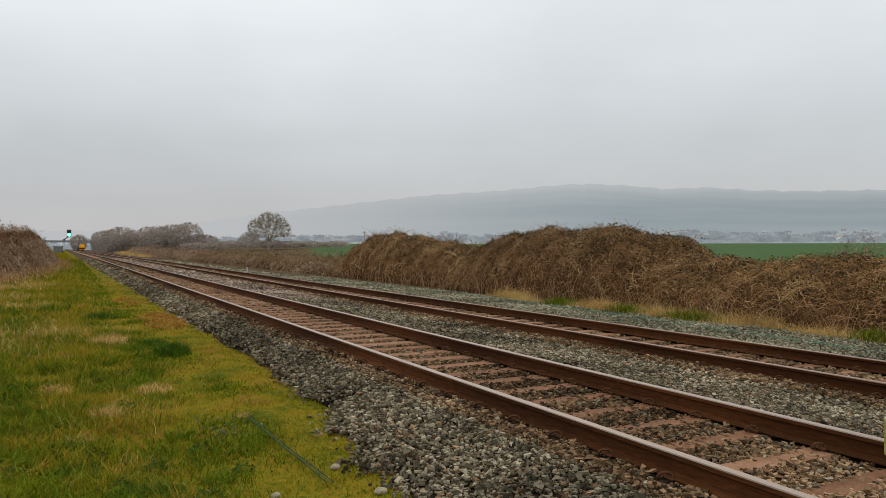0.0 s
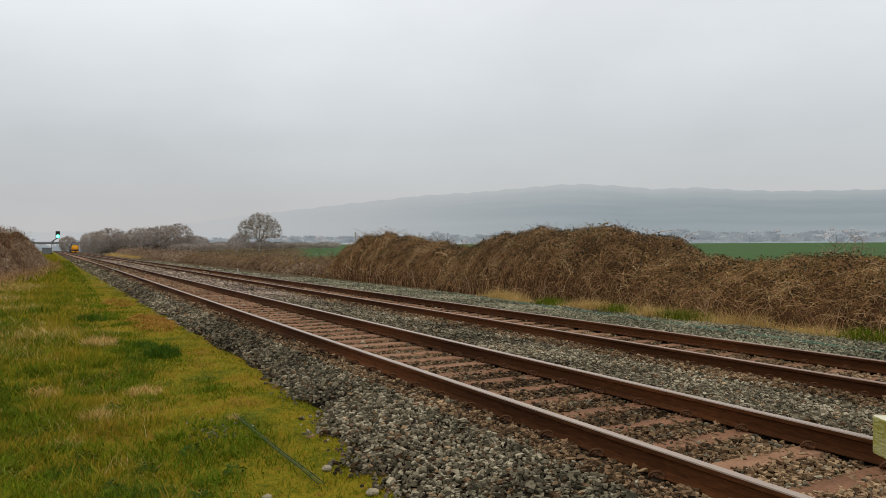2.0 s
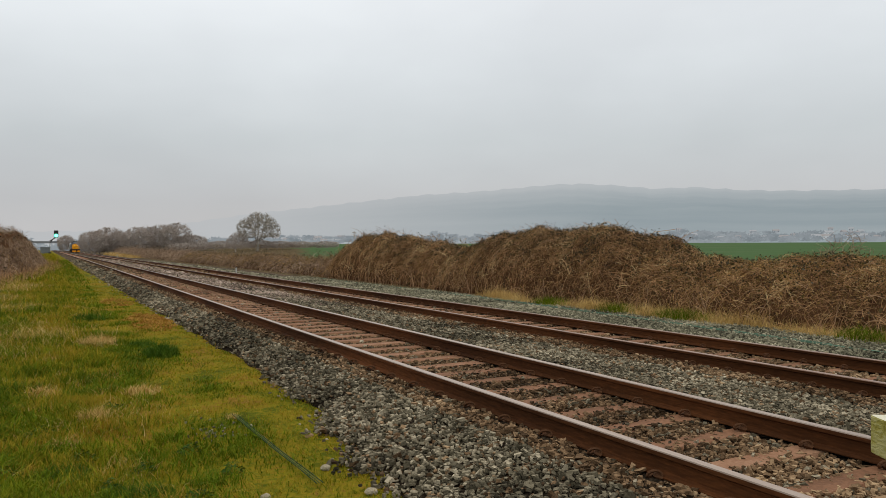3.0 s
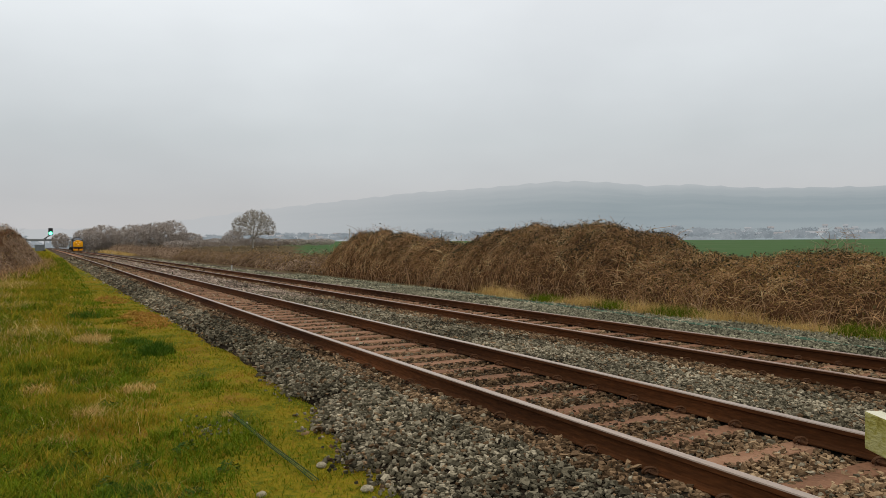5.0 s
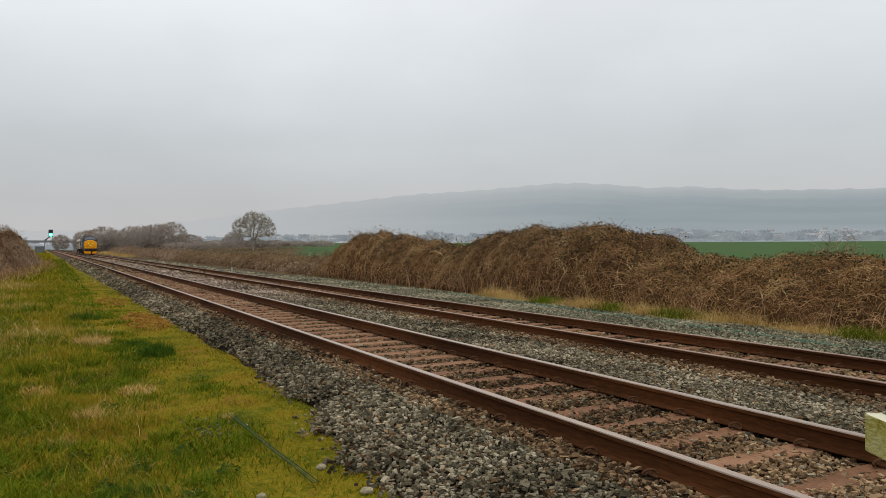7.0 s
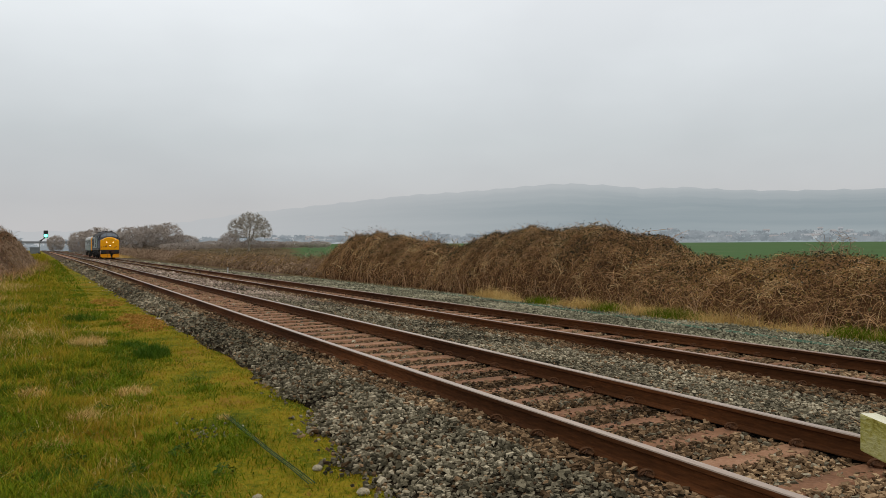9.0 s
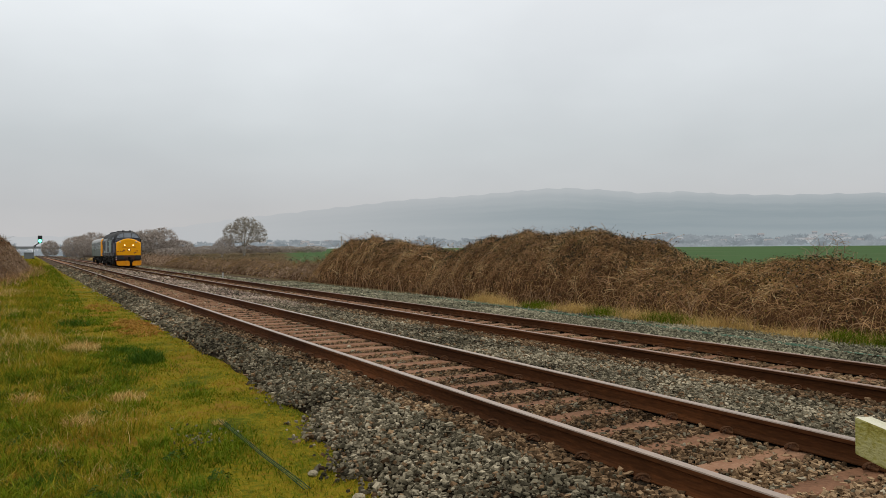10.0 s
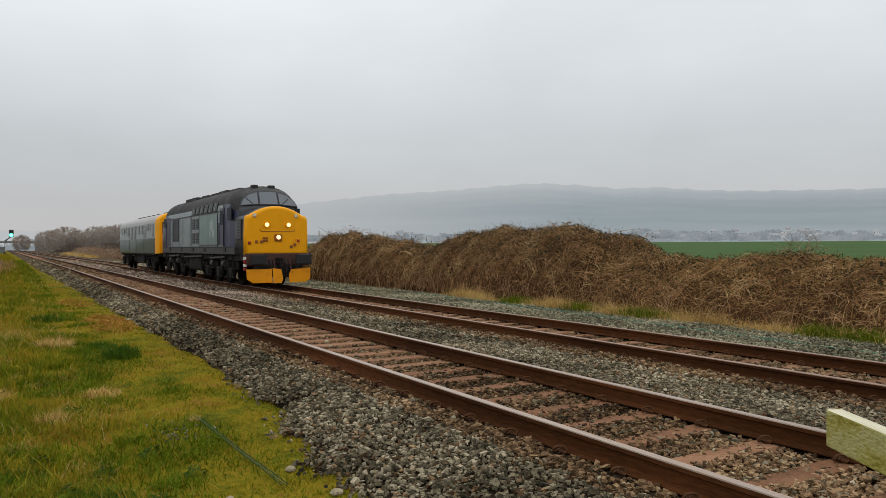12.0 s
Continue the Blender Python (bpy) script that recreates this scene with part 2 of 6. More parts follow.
def tubes(P, R, sides=3):
    """Vertices and quads of many thin tubes: P is (n, s, 3), R is (n, s)."""
    n, s, _ = P.shape
    T = np.gradient(P, axis=1)
    T /= np.linalg.norm(T, axis=2, keepdims=True) + 1e-9
    ref = np.where(np.abs(T[..., 2:3]) < 0.9, np.array([0, 0, 1.0]), np.array([1.0, 0, 0]))
    A = np.cross(T, ref)
    A /= np.linalg.norm(A, axis=2, keepdims=True) + 1e-9
    B = np.cross(T, A)
    ang = np.arange(sides) * 2 * np.pi / sides
    V = P[:, :, None] + R[:, :, None, None] * (np.cos(ang)[:, None] * A[:, :, None] + np.sin(ang)[:, None] * B[:, :, None])
    base = (np.arange(n) * s * sides)[:, None, None] + (np.arange(s - 1) * sides)[None, :, None]
    k = np.arange(sides)[None, None]
    k2 = (k + 1) % sides
    F = np.stack([base + k, base + k2, base + k2 + sides, base + k + sides], -1).reshape(-1, 4)
    return V.reshape(-1, 3), F


def blades(P, h, w, lean, rng, seg=2):
    """Curved tapering blades of grass: roots P (n, 3), heights, widths, lean."""
    n = len(P)
    az, fa = rng.uniform(0, 6.283, n), rng.uniform(0, 6.283, n)
    d = np.stack([np.cos(az), np.sin(az), np.zeros(n)], 1)
    side = np.stack([np.cos(fa), np.sin(fa), np.zeros(n)], 1)
    V = []
    for i in range(seg + 1):
        u = i / seg
        c = P + d * (lean * h * u * u)[:, None] + np.array([0, 0, 1.0]) * (h * u * (1 - 0.35 * lean * u))[:, None]
        if i < seg:
            ww = (w * (1 - 0.8 * u) / 2)[:, None]
            V += [c - side * ww, c + side * ww]
        else:
            V.append(c)
    V = np.stack(V, 1)
    k = 2 * seg + 1
    F = []
    for i in range(seg - 1):
        F += [(2 * i, 2 * i + 1, 2 * i + 3), (2 * i, 2 * i + 3, 2 * i + 2)]
    F.append((2 * seg - 2, 2 * seg - 1, 2 * seg))
    F = (np.arange(n) * k)[:, None, None] + np.array(F)[None]
    return V.reshape(-1, 3), F.reshape(-1, 3)


def joined(chunks):
    V, F, o = [], [], 0
    for v, f in chunks:
        V.append(v)
        F.append(f + o)
        o += len(v)
    return np.concatenate(V), np.concatenate(F)


def smooth01(a, b, x):
    u = np.clip((np.asarray(x, float) - a) / (b - a), 0, 1)
    return u * u * (3 - 2 * u)


def wave(x, y, s=1.0, seed=0.0):
    """A cheap smooth unevenness between -1 and 1."""
    x, y = np.asarray(x) * s + seed, np.asarray(y) * s - seed * 1.7
    return (np.sin(1.3 * x + 0.7 * y) + np.sin(-0.8 * x + 1.9 * y + 1.3) + np.sin(2.3 * x + 2.1 * y + 4.1) * 0.6 + np.sin(3.7 * x - 3.1 * y + 0.4) * 0.4) / 3.0


# ---- the lie of the line ----
RAIL_X = (3.523, 5.028, 7.878, 9.383)
NEAR_X, FAR_X = 4.275, 8.631
FAR_Z = -0.135  # the far track lies a little lower


def bend(y):
    """How far the line has curved to the left at y metres along it."""
    y = np.asarray(y, float)
    return np.where(y < 50, 0, np.where(y < 90, -0.0052 * (y - 50) ** 2 / 80, -0.0052 * (y - 70)))


def turf_edge(y):
    """Where the grass verge gives way to ballast."""
    y = np.asarray(y, float)
    return np.interp(y, [0, 4.6, 5.7, 7.1, 8.6, 11, 14.5, 21, 38, 80], [1.95, 2.05, 2.14, 2.4, 2.5, 2.66, 2.6, 2.57, 2.42, 2.1]) + 0.15 * wave(y, y * 0, 2.1) + 0.12 * wave(y, y * 0, 5.3) + 0.05 * wave(y, y * 0, 13.0) + np.where(y > 80, bend(y) + 0.2, 0)


def ground_z(x, y):
    x, y = np.asarray(x, float), np.asarray(y, float)
    r = np.hypot(x, y)
    z = -0.33 + 0.035 * wave(x, y, 0.9) * (1 - smooth01(2.0, 2.6, x))
    z = z - 0.14 * smooth01(2.2, 3.0, x) - 0.14 * smooth01(4.5, 8.0, x) + 0.05 * smooth01(13.5, 15, x)
    z = z + smooth01(18, 60, x) * 0.0091 * np.clip(r - 30, 0, 500)
    z = z + 0.25 * smooth01(-2.0, -6.0, x)
    return z

# ---- ground, one sheet to the horizon ----


def axis(spans):
    out = []
    for a, b, n in spans:
        out += list(np.linspace(a, b, n, endpoint=False))
    return np.array(out + [spans[-1][1]])


def build_ground():
    xs = axis([(-3000, -60, 12), (-60, -8, 14), (-8, 3.2, 56), (3.2, 12, 8), (12, 19, 10), (19, 60, 22), (60, 600, 40), (600, 4000, 14)])
    ys = axis([(-2500, -40, 8), (-40, 0, 8), (0, 30, 150), (30, 120, 60), (120, 600, 40), (600, 4000, 14)])
    X, Y = np.meshgrid(xs, ys)
    Z = ground_z(X, Y) + 0.008 * wave(X, Y, 5.0) * (np.abs(X) < 9)
    V = np.stack([X, Y, Z], -1).reshape(-1, 3)
    w = len(xs)
    i = (np.arange(len(ys) - 1)[:, None] * w + np.arange(w - 1)[None]).ravel()
    F = np.stack([i, i + 1, i + 1 + w, i + w], 1)
    ob = mesh_np("ground", V, F, M["turf"], smooth=True)
    ob.data.materials.append(M["field"])
    cx = (X[:-1, :-1] + X[1:, 1:]).ravel() / 2
    cy = (Y[:-1, :-1] + Y[1:, 1:]).ravel() / 2
    ob.data.materials.append(M["soil"])
    ob.data.polygons.foreach_set("material_index", np.where((cx > 19) & (cx > 0.312 * cy), 1, np.where(cx > 12, 2, 0)).astype(np.int32))
    tagged(ob, "grass verge and green arable field reaching the hills", "ground", kind="structure")


def build_ballast_bed():
    """Ballast under both tracks, a shoulder on each side and the cess path."""
    prof = ((0.0, -0.44), (0.0, -0.335), (0.5, -0.258), (3.05, -0.175), (3.42, -0.165), (3.65, -0.222), (4.9, -0.222), (5.13, -0.165), (5.7, -0.175), (6.4, -0.25), (7.1, -0.301), (7.78, -0.301), (8.0, -0.357), (9.26, -0.357), (9.48, -0.301), (10.2, -0.305), (10.6, -0.37), (11.2, -0.5), (12.2, -0.53), (14.4, -0.55), (14.8, -0.68))
    ys = axis([(-30, 0, 20), (0, 40, 120), (40, 140, 50), (140, 620, 40)])
    V, n = [], len(prof)
    for y in ys:
        e = float(turf_edge(y))
        for k, (dx, z) in enumerate(prof):
            x = e + dx * (3.05 - e) + (-0.2 if k == 0 else 0) if k < 3 else dx + float(bend(y))
            V.append((x, y, z + 0.008 * float(wave(x, y, 3.0))))
    i = (np.arange(len(ys) - 1)[:, None] * n + np.arange(n - 1)[None]).ravel()
    ob = mesh_np("ballast_bed", V, np.stack([i, i + 1, i + 1 + n, i + n], 1), M["bed"], smooth=True)
    # Nearer than 46 m the bed takes the darker colour with painted gap shade.
    ob.data.materials.append(M["bed_fines_gap_shade"])
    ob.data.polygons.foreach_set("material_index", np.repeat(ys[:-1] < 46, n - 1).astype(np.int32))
    tagged(ob, "grey-brown railway ballast bed under both tracks", "ballast", kind="structure")


def rail_profile():
    h = [(0.033, 0.0), (0.0355, -0.008), (0.0355, -0.036), (0.012, -0.05), (0.01, -0.075), (0.012, -0.13), (0.035, -0.141), (0.07, -0.15), (0.07, -0.159)]
    return [(-x, z) for x, z in reversed(h)] + h


def build_rail(x, parent, head):
    prof = rail_profile()
    n = len(prof)
    ys = axis([(-30, 0, 6), (0, 100, 50), (100, 620, 60)])
    V = []
    for y in ys:
        c = x + float(bend(y))
        V += [(c + px, y, pz) for px, pz in prof]
    F = []
    for j in range(len(ys) - 1):
        for k in range(n):
            a, b = j * n + k, j * n + (k + 1) % n
            F.append((a, b, b + n, a + n))
    ob = mesh_np("rail", V, F, M["rust"], parent, "rust-brown steel rail with a worn bright head")
    ob.data.materials.append(head)
    ob.data.polygons.foreach_set("material_index", [1 if k in (8, 7, 9) else 0 for j in range(len(ys) - 1) for k in range(n)])
    return ob


def clip_mesh():
    """A bent spring-steel rail clip."""
    u = np.linspace(0, 1, 11)
    P = np.stack([0.06 - 0.055 * np.cos(u * 5.4), -0.045 + 0.09 * u, 0.03 + 0.034 * np.sin(u * 5.4) + 0.012 * u], 1)[None]
    V, F = tubes(P, np.full((1, 11), 0.013), 5)
    v2, f2 = tubes(np.array([[[0.0, -0.05, 0.004], [0.02, 0.0, 0.016], [0.0, 0.05, 0.004]]]), np.array([[0.02, 0.034, 0.02]]), 5)
    V, F = joined([(V, F), (v2, f2)])
    me_ob = mesh_np("rail_clip", V, F, M["clip"])
    return me_ob


def sleeper_mesh():
    bm = bmesh.new()
    box(bm, -1.25, 1.25, -0.13, 0.13, -0.2, 0.0, 0.03)
    for v in bm.verts:
        if abs(v.co.x) < 0.3 and v.co.z > -0.05:
            v.co.z -= 0.02
    me = bpy.data.meshes.new("sleeper")
    bmesh.ops.recalc_face_normals(bm, faces=bm.faces)
    bm.to_mesh(me)
    bm.free()
    me.materials.append(M["sleeper"])
    return me


def build_track(cx, rails, head, label, phase, z=0.0, spacing=0.645):
    track = empty("railway_track", label, "track", (0, 0, z))
    for x in rails:
        build_rail(x, track, head)
    me = sleeper_mesh()
    clip = clip_mesh()
    V0 = np.array([v.co[:] for v in me.vertices])
    F0 = [tuple(p.vertices) for p in me.polygons]
    far = []
    for i in range(-8, 560):
        y = phase + i * spacing
        x = cx + float(bend(y))
        if y < 62:
            s = new("sleeper", me)
            s.parent = track
            s.location = (x, y, -0.174)
            s.rotation_euler = (0, 0, math.sin(i * 12.9) * 0.006)
            if y < 34:
                for rx in rails:
                    for sd in (-1, 1):
                        c = new("rail_clip", clip.data)
                        c.parent = s
                        c.location = (rx - cx + sd * 0.062, 0.0, 0.012)
                        c.scale = (sd * 0.8, 0.8, 0.8)
        else:
            far.append(V0 + np.array((x, y, -0.174)))
    bpy.data.objects.remove(clip)
    quads = [f for f in F0 if len(f) == 4]
    V, F = joined([(v, np.array(quads)) for v in far])
    o = mesh_np("sleeper_row", V, F, M["sleeper"], track, "far row of rust-stained concrete sleepers")
    tagged(o, kind="stuff")
    return track


def build_stones():
    """Loose ballast: broken stones of a few shapes, lying mostly on their flat sides."""
    rng = np.random.default_rng(5)
    V0 = np.array([(x, y, z) for x in (-1, 1) for y in (-1, 1) for z in (-1, 1)], float) * 0.72
    F0 = np.array([(4, 6, 7, 5), (0, 4, 5, 1), (2, 3, 7, 6), (0, 1, 3, 2), (1, 5, 7, 3)])
    shapes = []
    for k in range(24):
        s = V0 * rng.uniform(0.8, 1.1, 3) + rng.normal(0, 0.17, V0.shape)
        s[V0[:, 2] > 0, :2] *= rng.uniform(0.72, 1.0)
        for c in range(2):
            nrm = rng.normal(size=3)
            nrm /= np.linalg.norm(nrm)
            s -= np.clip(s @ nrm - rng.uniform(0.35, 0.7), 0, None)[:, None] * nrm
        shapes.append(s)
    shapes = np.array(shapes)
    # far stones: a quad foot and one off-centre peak
    V1 = np.array([(-1, -1, -0.7), (1, -1, -0.7), (1, 1, -0.7), (-1, 1, -0.7), (0, 0, 0.75)], float) * 0.85
    F1 = np.array([(0, 1, 4), (1, 2, 4), (2, 3, 4), (3, 0, 4)])
    peaks = np.array([V1 * rng.uniform(0.8, 1.15, 3) + rng.normal(0, 0.24, V1.shape) for k in range(24)])

    def scatter(x0, x1, y0, y1, density, size, zf, keep, far=False):
        n = int((x1 - x0) * (y1 - y0) * density)
        x, y = rng.uniform(x0, x1, n), rng.uniform(y0, y1, n)
        k = x < 1.95 * y + 0.6
        x, y = x[k], y[k]
        x = x + bend(y)
        k = keep(x, y, rng)
        x, y = x[k], y[k]
        n = len(x)
        pool, faces = (peaks, F1) if far else (shapes, F0)
        sz = size * np.clip(rng.lognormal(0, 0.24, n), 0.55, 1.5)
        P = pool[rng.integers(0, len(pool), n)] * sz[:, None, None] * np.stack([rng.uniform(0.9, 1.45, n), rng.uniform(0.62, 0.95, n), rng.uniform(0.5, 0.85, n)], 1)[:, None]
        yaw, tip, roll = rng.uniform(0, 6.283, n), rng.normal(0, 0.24, n), rng.normal(0, 0.24, n)
        cy, sy, ct, st, cr, sr = np.cos(yaw), np.sin(yaw), np.cos(tip), np.sin(tip), np.cos(roll), np.sin(roll)
        R = np.stack([cy * cr, cy * sr * st - sy * ct, cy * sr * ct + sy * st, sy * cr, sy * sr * st + cy * ct, sy * sr * ct - cy * st, -sr, cr * st, cr * ct], 1).reshape(n, 3, 3)
        P = np.einsum("nij,nkj->nki", R, P) + np.stack([x, y, zf(x, y) + sz * rng.uniform(-0.6, 0.95, n)], 1)[:, None]
        F = (np.arange(n) * P.shape[1])[:, None, None] + faces[None]
        return (P.reshape(-1, 3), F.reshape(-1, faces.shape[1]))

    def near_rails(x, y):
        b = x - bend(y)
        m = np.full(len(x), 9.0)
        for r in RAIL_X:
            m = np.minimum(m, np.abs(b - r))
        return m

    def bedz(x, y):
        b = x - bend(y)
        e = turf_edge(y)
        z = np.interp(b, [3.42, 3.65, 4.9, 5.13, 5.7, 6.4, 7.1, 7.78, 8.0, 9.26, 9.48, 10.2, 10.6, 11.2, 12.2, 14.4], [-0.165, -0.193, -0.193, -0.165, -0.172, -0.25, -0.298, -0.298, -0.328, -0.328, -0.298, -0.305, -0.37, -0.5, -0.53, -0.55])
        between = (np.abs(b - NEAR_X) < 0.66) | (np.abs(b - FAR_X) < 0.66)
        z = z - between * 0.022 * smooth01(6, 11, y)
        left = np.interp((x - e) / (3.05 - e), [-0.3, 0, 0.5, 1.0], [-0.318, -0.312, -0.24, -0.167])
        return np.minimum(z, left)

    def clear(x, y, rng):
        b = x - bend(y)
        nr = near_rails(x, y)
        ok = (nr > 0.085) & (x > turf_edge(y) - 0.02 + rng.normal(0, 0.09, len(x)))
        # sleeper tops between the rails stay mostly bare
        for cx, ph, sp in ((NEAR_X, 0.0, 0.5906), (FAR_X, 0.12, 0.6)):
            dy = np.abs((y - ph + sp / 2) % sp - sp / 2)
            ok &= ~((np.abs(b - cx) < 0.98) & (nr < 0.19) & (dy < 0.1))
            on = (np.abs(b - cx) < 0.72) & (dy < np.where(y < 9, 0.042, 0.078) + 0.03 * np.sin(b * 7 + y * 3))
            ok &= ~(on & (rng.uniform(0, 1, len(x)) < 0.91))
        return ok

    def sort_of(x, y, rng):
        """0 rusty, 1 grey, 2 path, 3 pale."""
        b = x - bend(y)
        r = rng.uniform(0, 1, len(x))
        grey = ((b < 3.1) | (np.abs(b - 6.45) < 0.85) | (b > 10.0)) ^ (r < 0.12)
        pale = (np.abs(b - 6.5) < 0.95) & (r < 0.75 * smooth01(17, 27, y))
        return np.where(b + rng.normal(0, 0.2, len(x)) > 10.9, 2, np.where(pale, 3, grey.astype(int)))

    near = ((1.8, 7.2, 2.4, 9, 1500, 0.0212), (7.2, 11.2, 3.6, 9, 1050, 0.0235), (2.2, 11.2, 9, 15, 980, 0.0248), (10.9, 14.6, 5.5, 17, 420, 0.025))
    far = ((2.2, 11.2, 15, 27, 560, 0.033), (10.9, 14.6, 17, 30, 300, 0.032), (2.0, 14.4, 27, 46, 190, 0.045), (2.0, 13, 46, 110, 40, 0.08))
    for want, nm, mt, lab in ((1, "ballast_stones", "stone", "loose grey broken ballast stones beside the tracks"), (0, "rusty_ballast_stones", "stone_rust", "rust-stained ballast stones between the rails"), (2, "path_stones", "stone_cess", "pale grey stones of the trackside path"), (3, "pale_ballast_stones", "stone_pale", "pale pinkish ballast stones between the two tracks")):
        def keep(x, y, rng, want=want):
            return clear(x, y, rng) & (sort_of(x, y, rng) == want)
        for zones, is_far in ((near, False), (far, True)):
            ch = [c for c in (scatter(*z, bedz, keep, is_far) for z in zones) if len(c[0])]
            if ch:
                V, F = joined(ch)
                tagged(mesh_np(nm, V, F, M[mt]), lab, "ballast", kind="stuff")


# ---- hills and sky line, far away ----


HILL_AZ = (-30, 4, 8.5, 13.7, 20, 26, 31, 36.5, 38.5, 41.5, 44, 47, 50, 53, 58, 70, 95)
HILL_EL = (0.6, 1.2, 1.75, 2.55, 3.3, 4.0, 4.3, 4.75, 4.8, 4.6, 4.3, 4.35, 4.05, 3.9, 3.8, 3.6, 2.0)
HILL_R = (640.0, 3400.0)


def hill_z(az, r):
    el = np.interp(az, HILL_AZ, HILL_EL) + 0.04 * np.sin(az * 3.1) + 0.025 * np.sin(az * 7.7)
    u = (r - HILL_R[0]) / (HILL_R[1] - HILL_R[0])
    return 3.6 + np.tan(np.radians(el)) * HILL_R[1] * (u ** 1.15)


def build_hills():
    nr = 30
    az = np.linspace(-25, 90, 240)
    V = []
    V.append(np.stack([np.sin(np.radians(az)) * 630, np.cos(np.radians(az)) * 630, np.full(len(az), -3.0)], 1))
    for j in range(nr):
        r = HILL_R[0] + (HILL_R[1] - HILL_R[0]) * j / (nr - 1)
        V.append(np.stack([np.sin(np.radians(az)) * r, np.cos(np.radians(az)) * r, hill_z(az, r)], 1))
    V = np.concatenate(V)
    w = len(az)
    i = (np.arange(nr)[:, None] * w + np.arange(w - 1)[None]).ravel()
    # Backdrop glows unlit; its blue-grey haze is put into the emission colour.
    m = bpy.data.materials.new("distant_hill_haze_glow")
    m.use_nodes = True
    nt = m.node_tree
    nt.nodes.clear()
    N, L = nt.nodes.new, nt.links.new
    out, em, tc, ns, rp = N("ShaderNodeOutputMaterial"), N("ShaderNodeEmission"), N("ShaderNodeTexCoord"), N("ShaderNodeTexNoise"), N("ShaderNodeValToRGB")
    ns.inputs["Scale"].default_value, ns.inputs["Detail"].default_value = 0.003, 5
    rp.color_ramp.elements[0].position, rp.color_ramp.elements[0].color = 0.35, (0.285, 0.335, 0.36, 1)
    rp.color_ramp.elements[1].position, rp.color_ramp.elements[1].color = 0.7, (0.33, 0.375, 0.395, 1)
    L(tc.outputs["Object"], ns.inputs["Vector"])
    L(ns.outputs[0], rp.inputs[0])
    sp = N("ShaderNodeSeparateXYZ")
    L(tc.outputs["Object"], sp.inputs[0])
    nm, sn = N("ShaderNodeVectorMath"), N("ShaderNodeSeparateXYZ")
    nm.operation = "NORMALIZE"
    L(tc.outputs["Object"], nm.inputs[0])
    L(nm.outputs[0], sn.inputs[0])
    # Painted haze: blend to sky colour higher up and towards the left.
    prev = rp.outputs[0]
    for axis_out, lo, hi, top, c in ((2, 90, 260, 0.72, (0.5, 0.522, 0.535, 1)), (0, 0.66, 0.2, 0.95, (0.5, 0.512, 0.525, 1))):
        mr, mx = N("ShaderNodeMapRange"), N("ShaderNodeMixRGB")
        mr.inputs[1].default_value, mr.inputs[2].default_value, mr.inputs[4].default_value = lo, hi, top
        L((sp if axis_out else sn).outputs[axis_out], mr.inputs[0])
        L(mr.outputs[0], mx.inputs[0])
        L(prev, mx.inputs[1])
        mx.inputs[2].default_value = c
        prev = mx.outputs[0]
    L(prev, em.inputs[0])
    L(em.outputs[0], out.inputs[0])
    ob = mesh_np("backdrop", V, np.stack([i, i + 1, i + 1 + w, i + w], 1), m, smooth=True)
    tagged(ob, "misty blue-grey wooded hills far beyond the fields", "hills", kind="structure")


build_ground()
build_ballast_bed()
build_hills()
build_track(NEAR_X, RAIL_X[:2], M["polish"], "near railway track with rusty concrete sleepers on ballast", 0.0, 0.0, 0.5906)
build_track(FAR_X, RAIL_X[2:], M["polish_dull"], "far railway track with rusty concrete sleepers on ballast", 0.12, FAR_Z, 0.6)
build_stones()

# ---- grass verge ----


def root(x, y):
    return np.stack([x, y, ground_z(x, y) - 0.01], 1)


def seen_side(x, y):
    """The part of the verge that lies beside the line, not behind the camera's left shoulder."""
    return x > -0.1 * y - 0.5


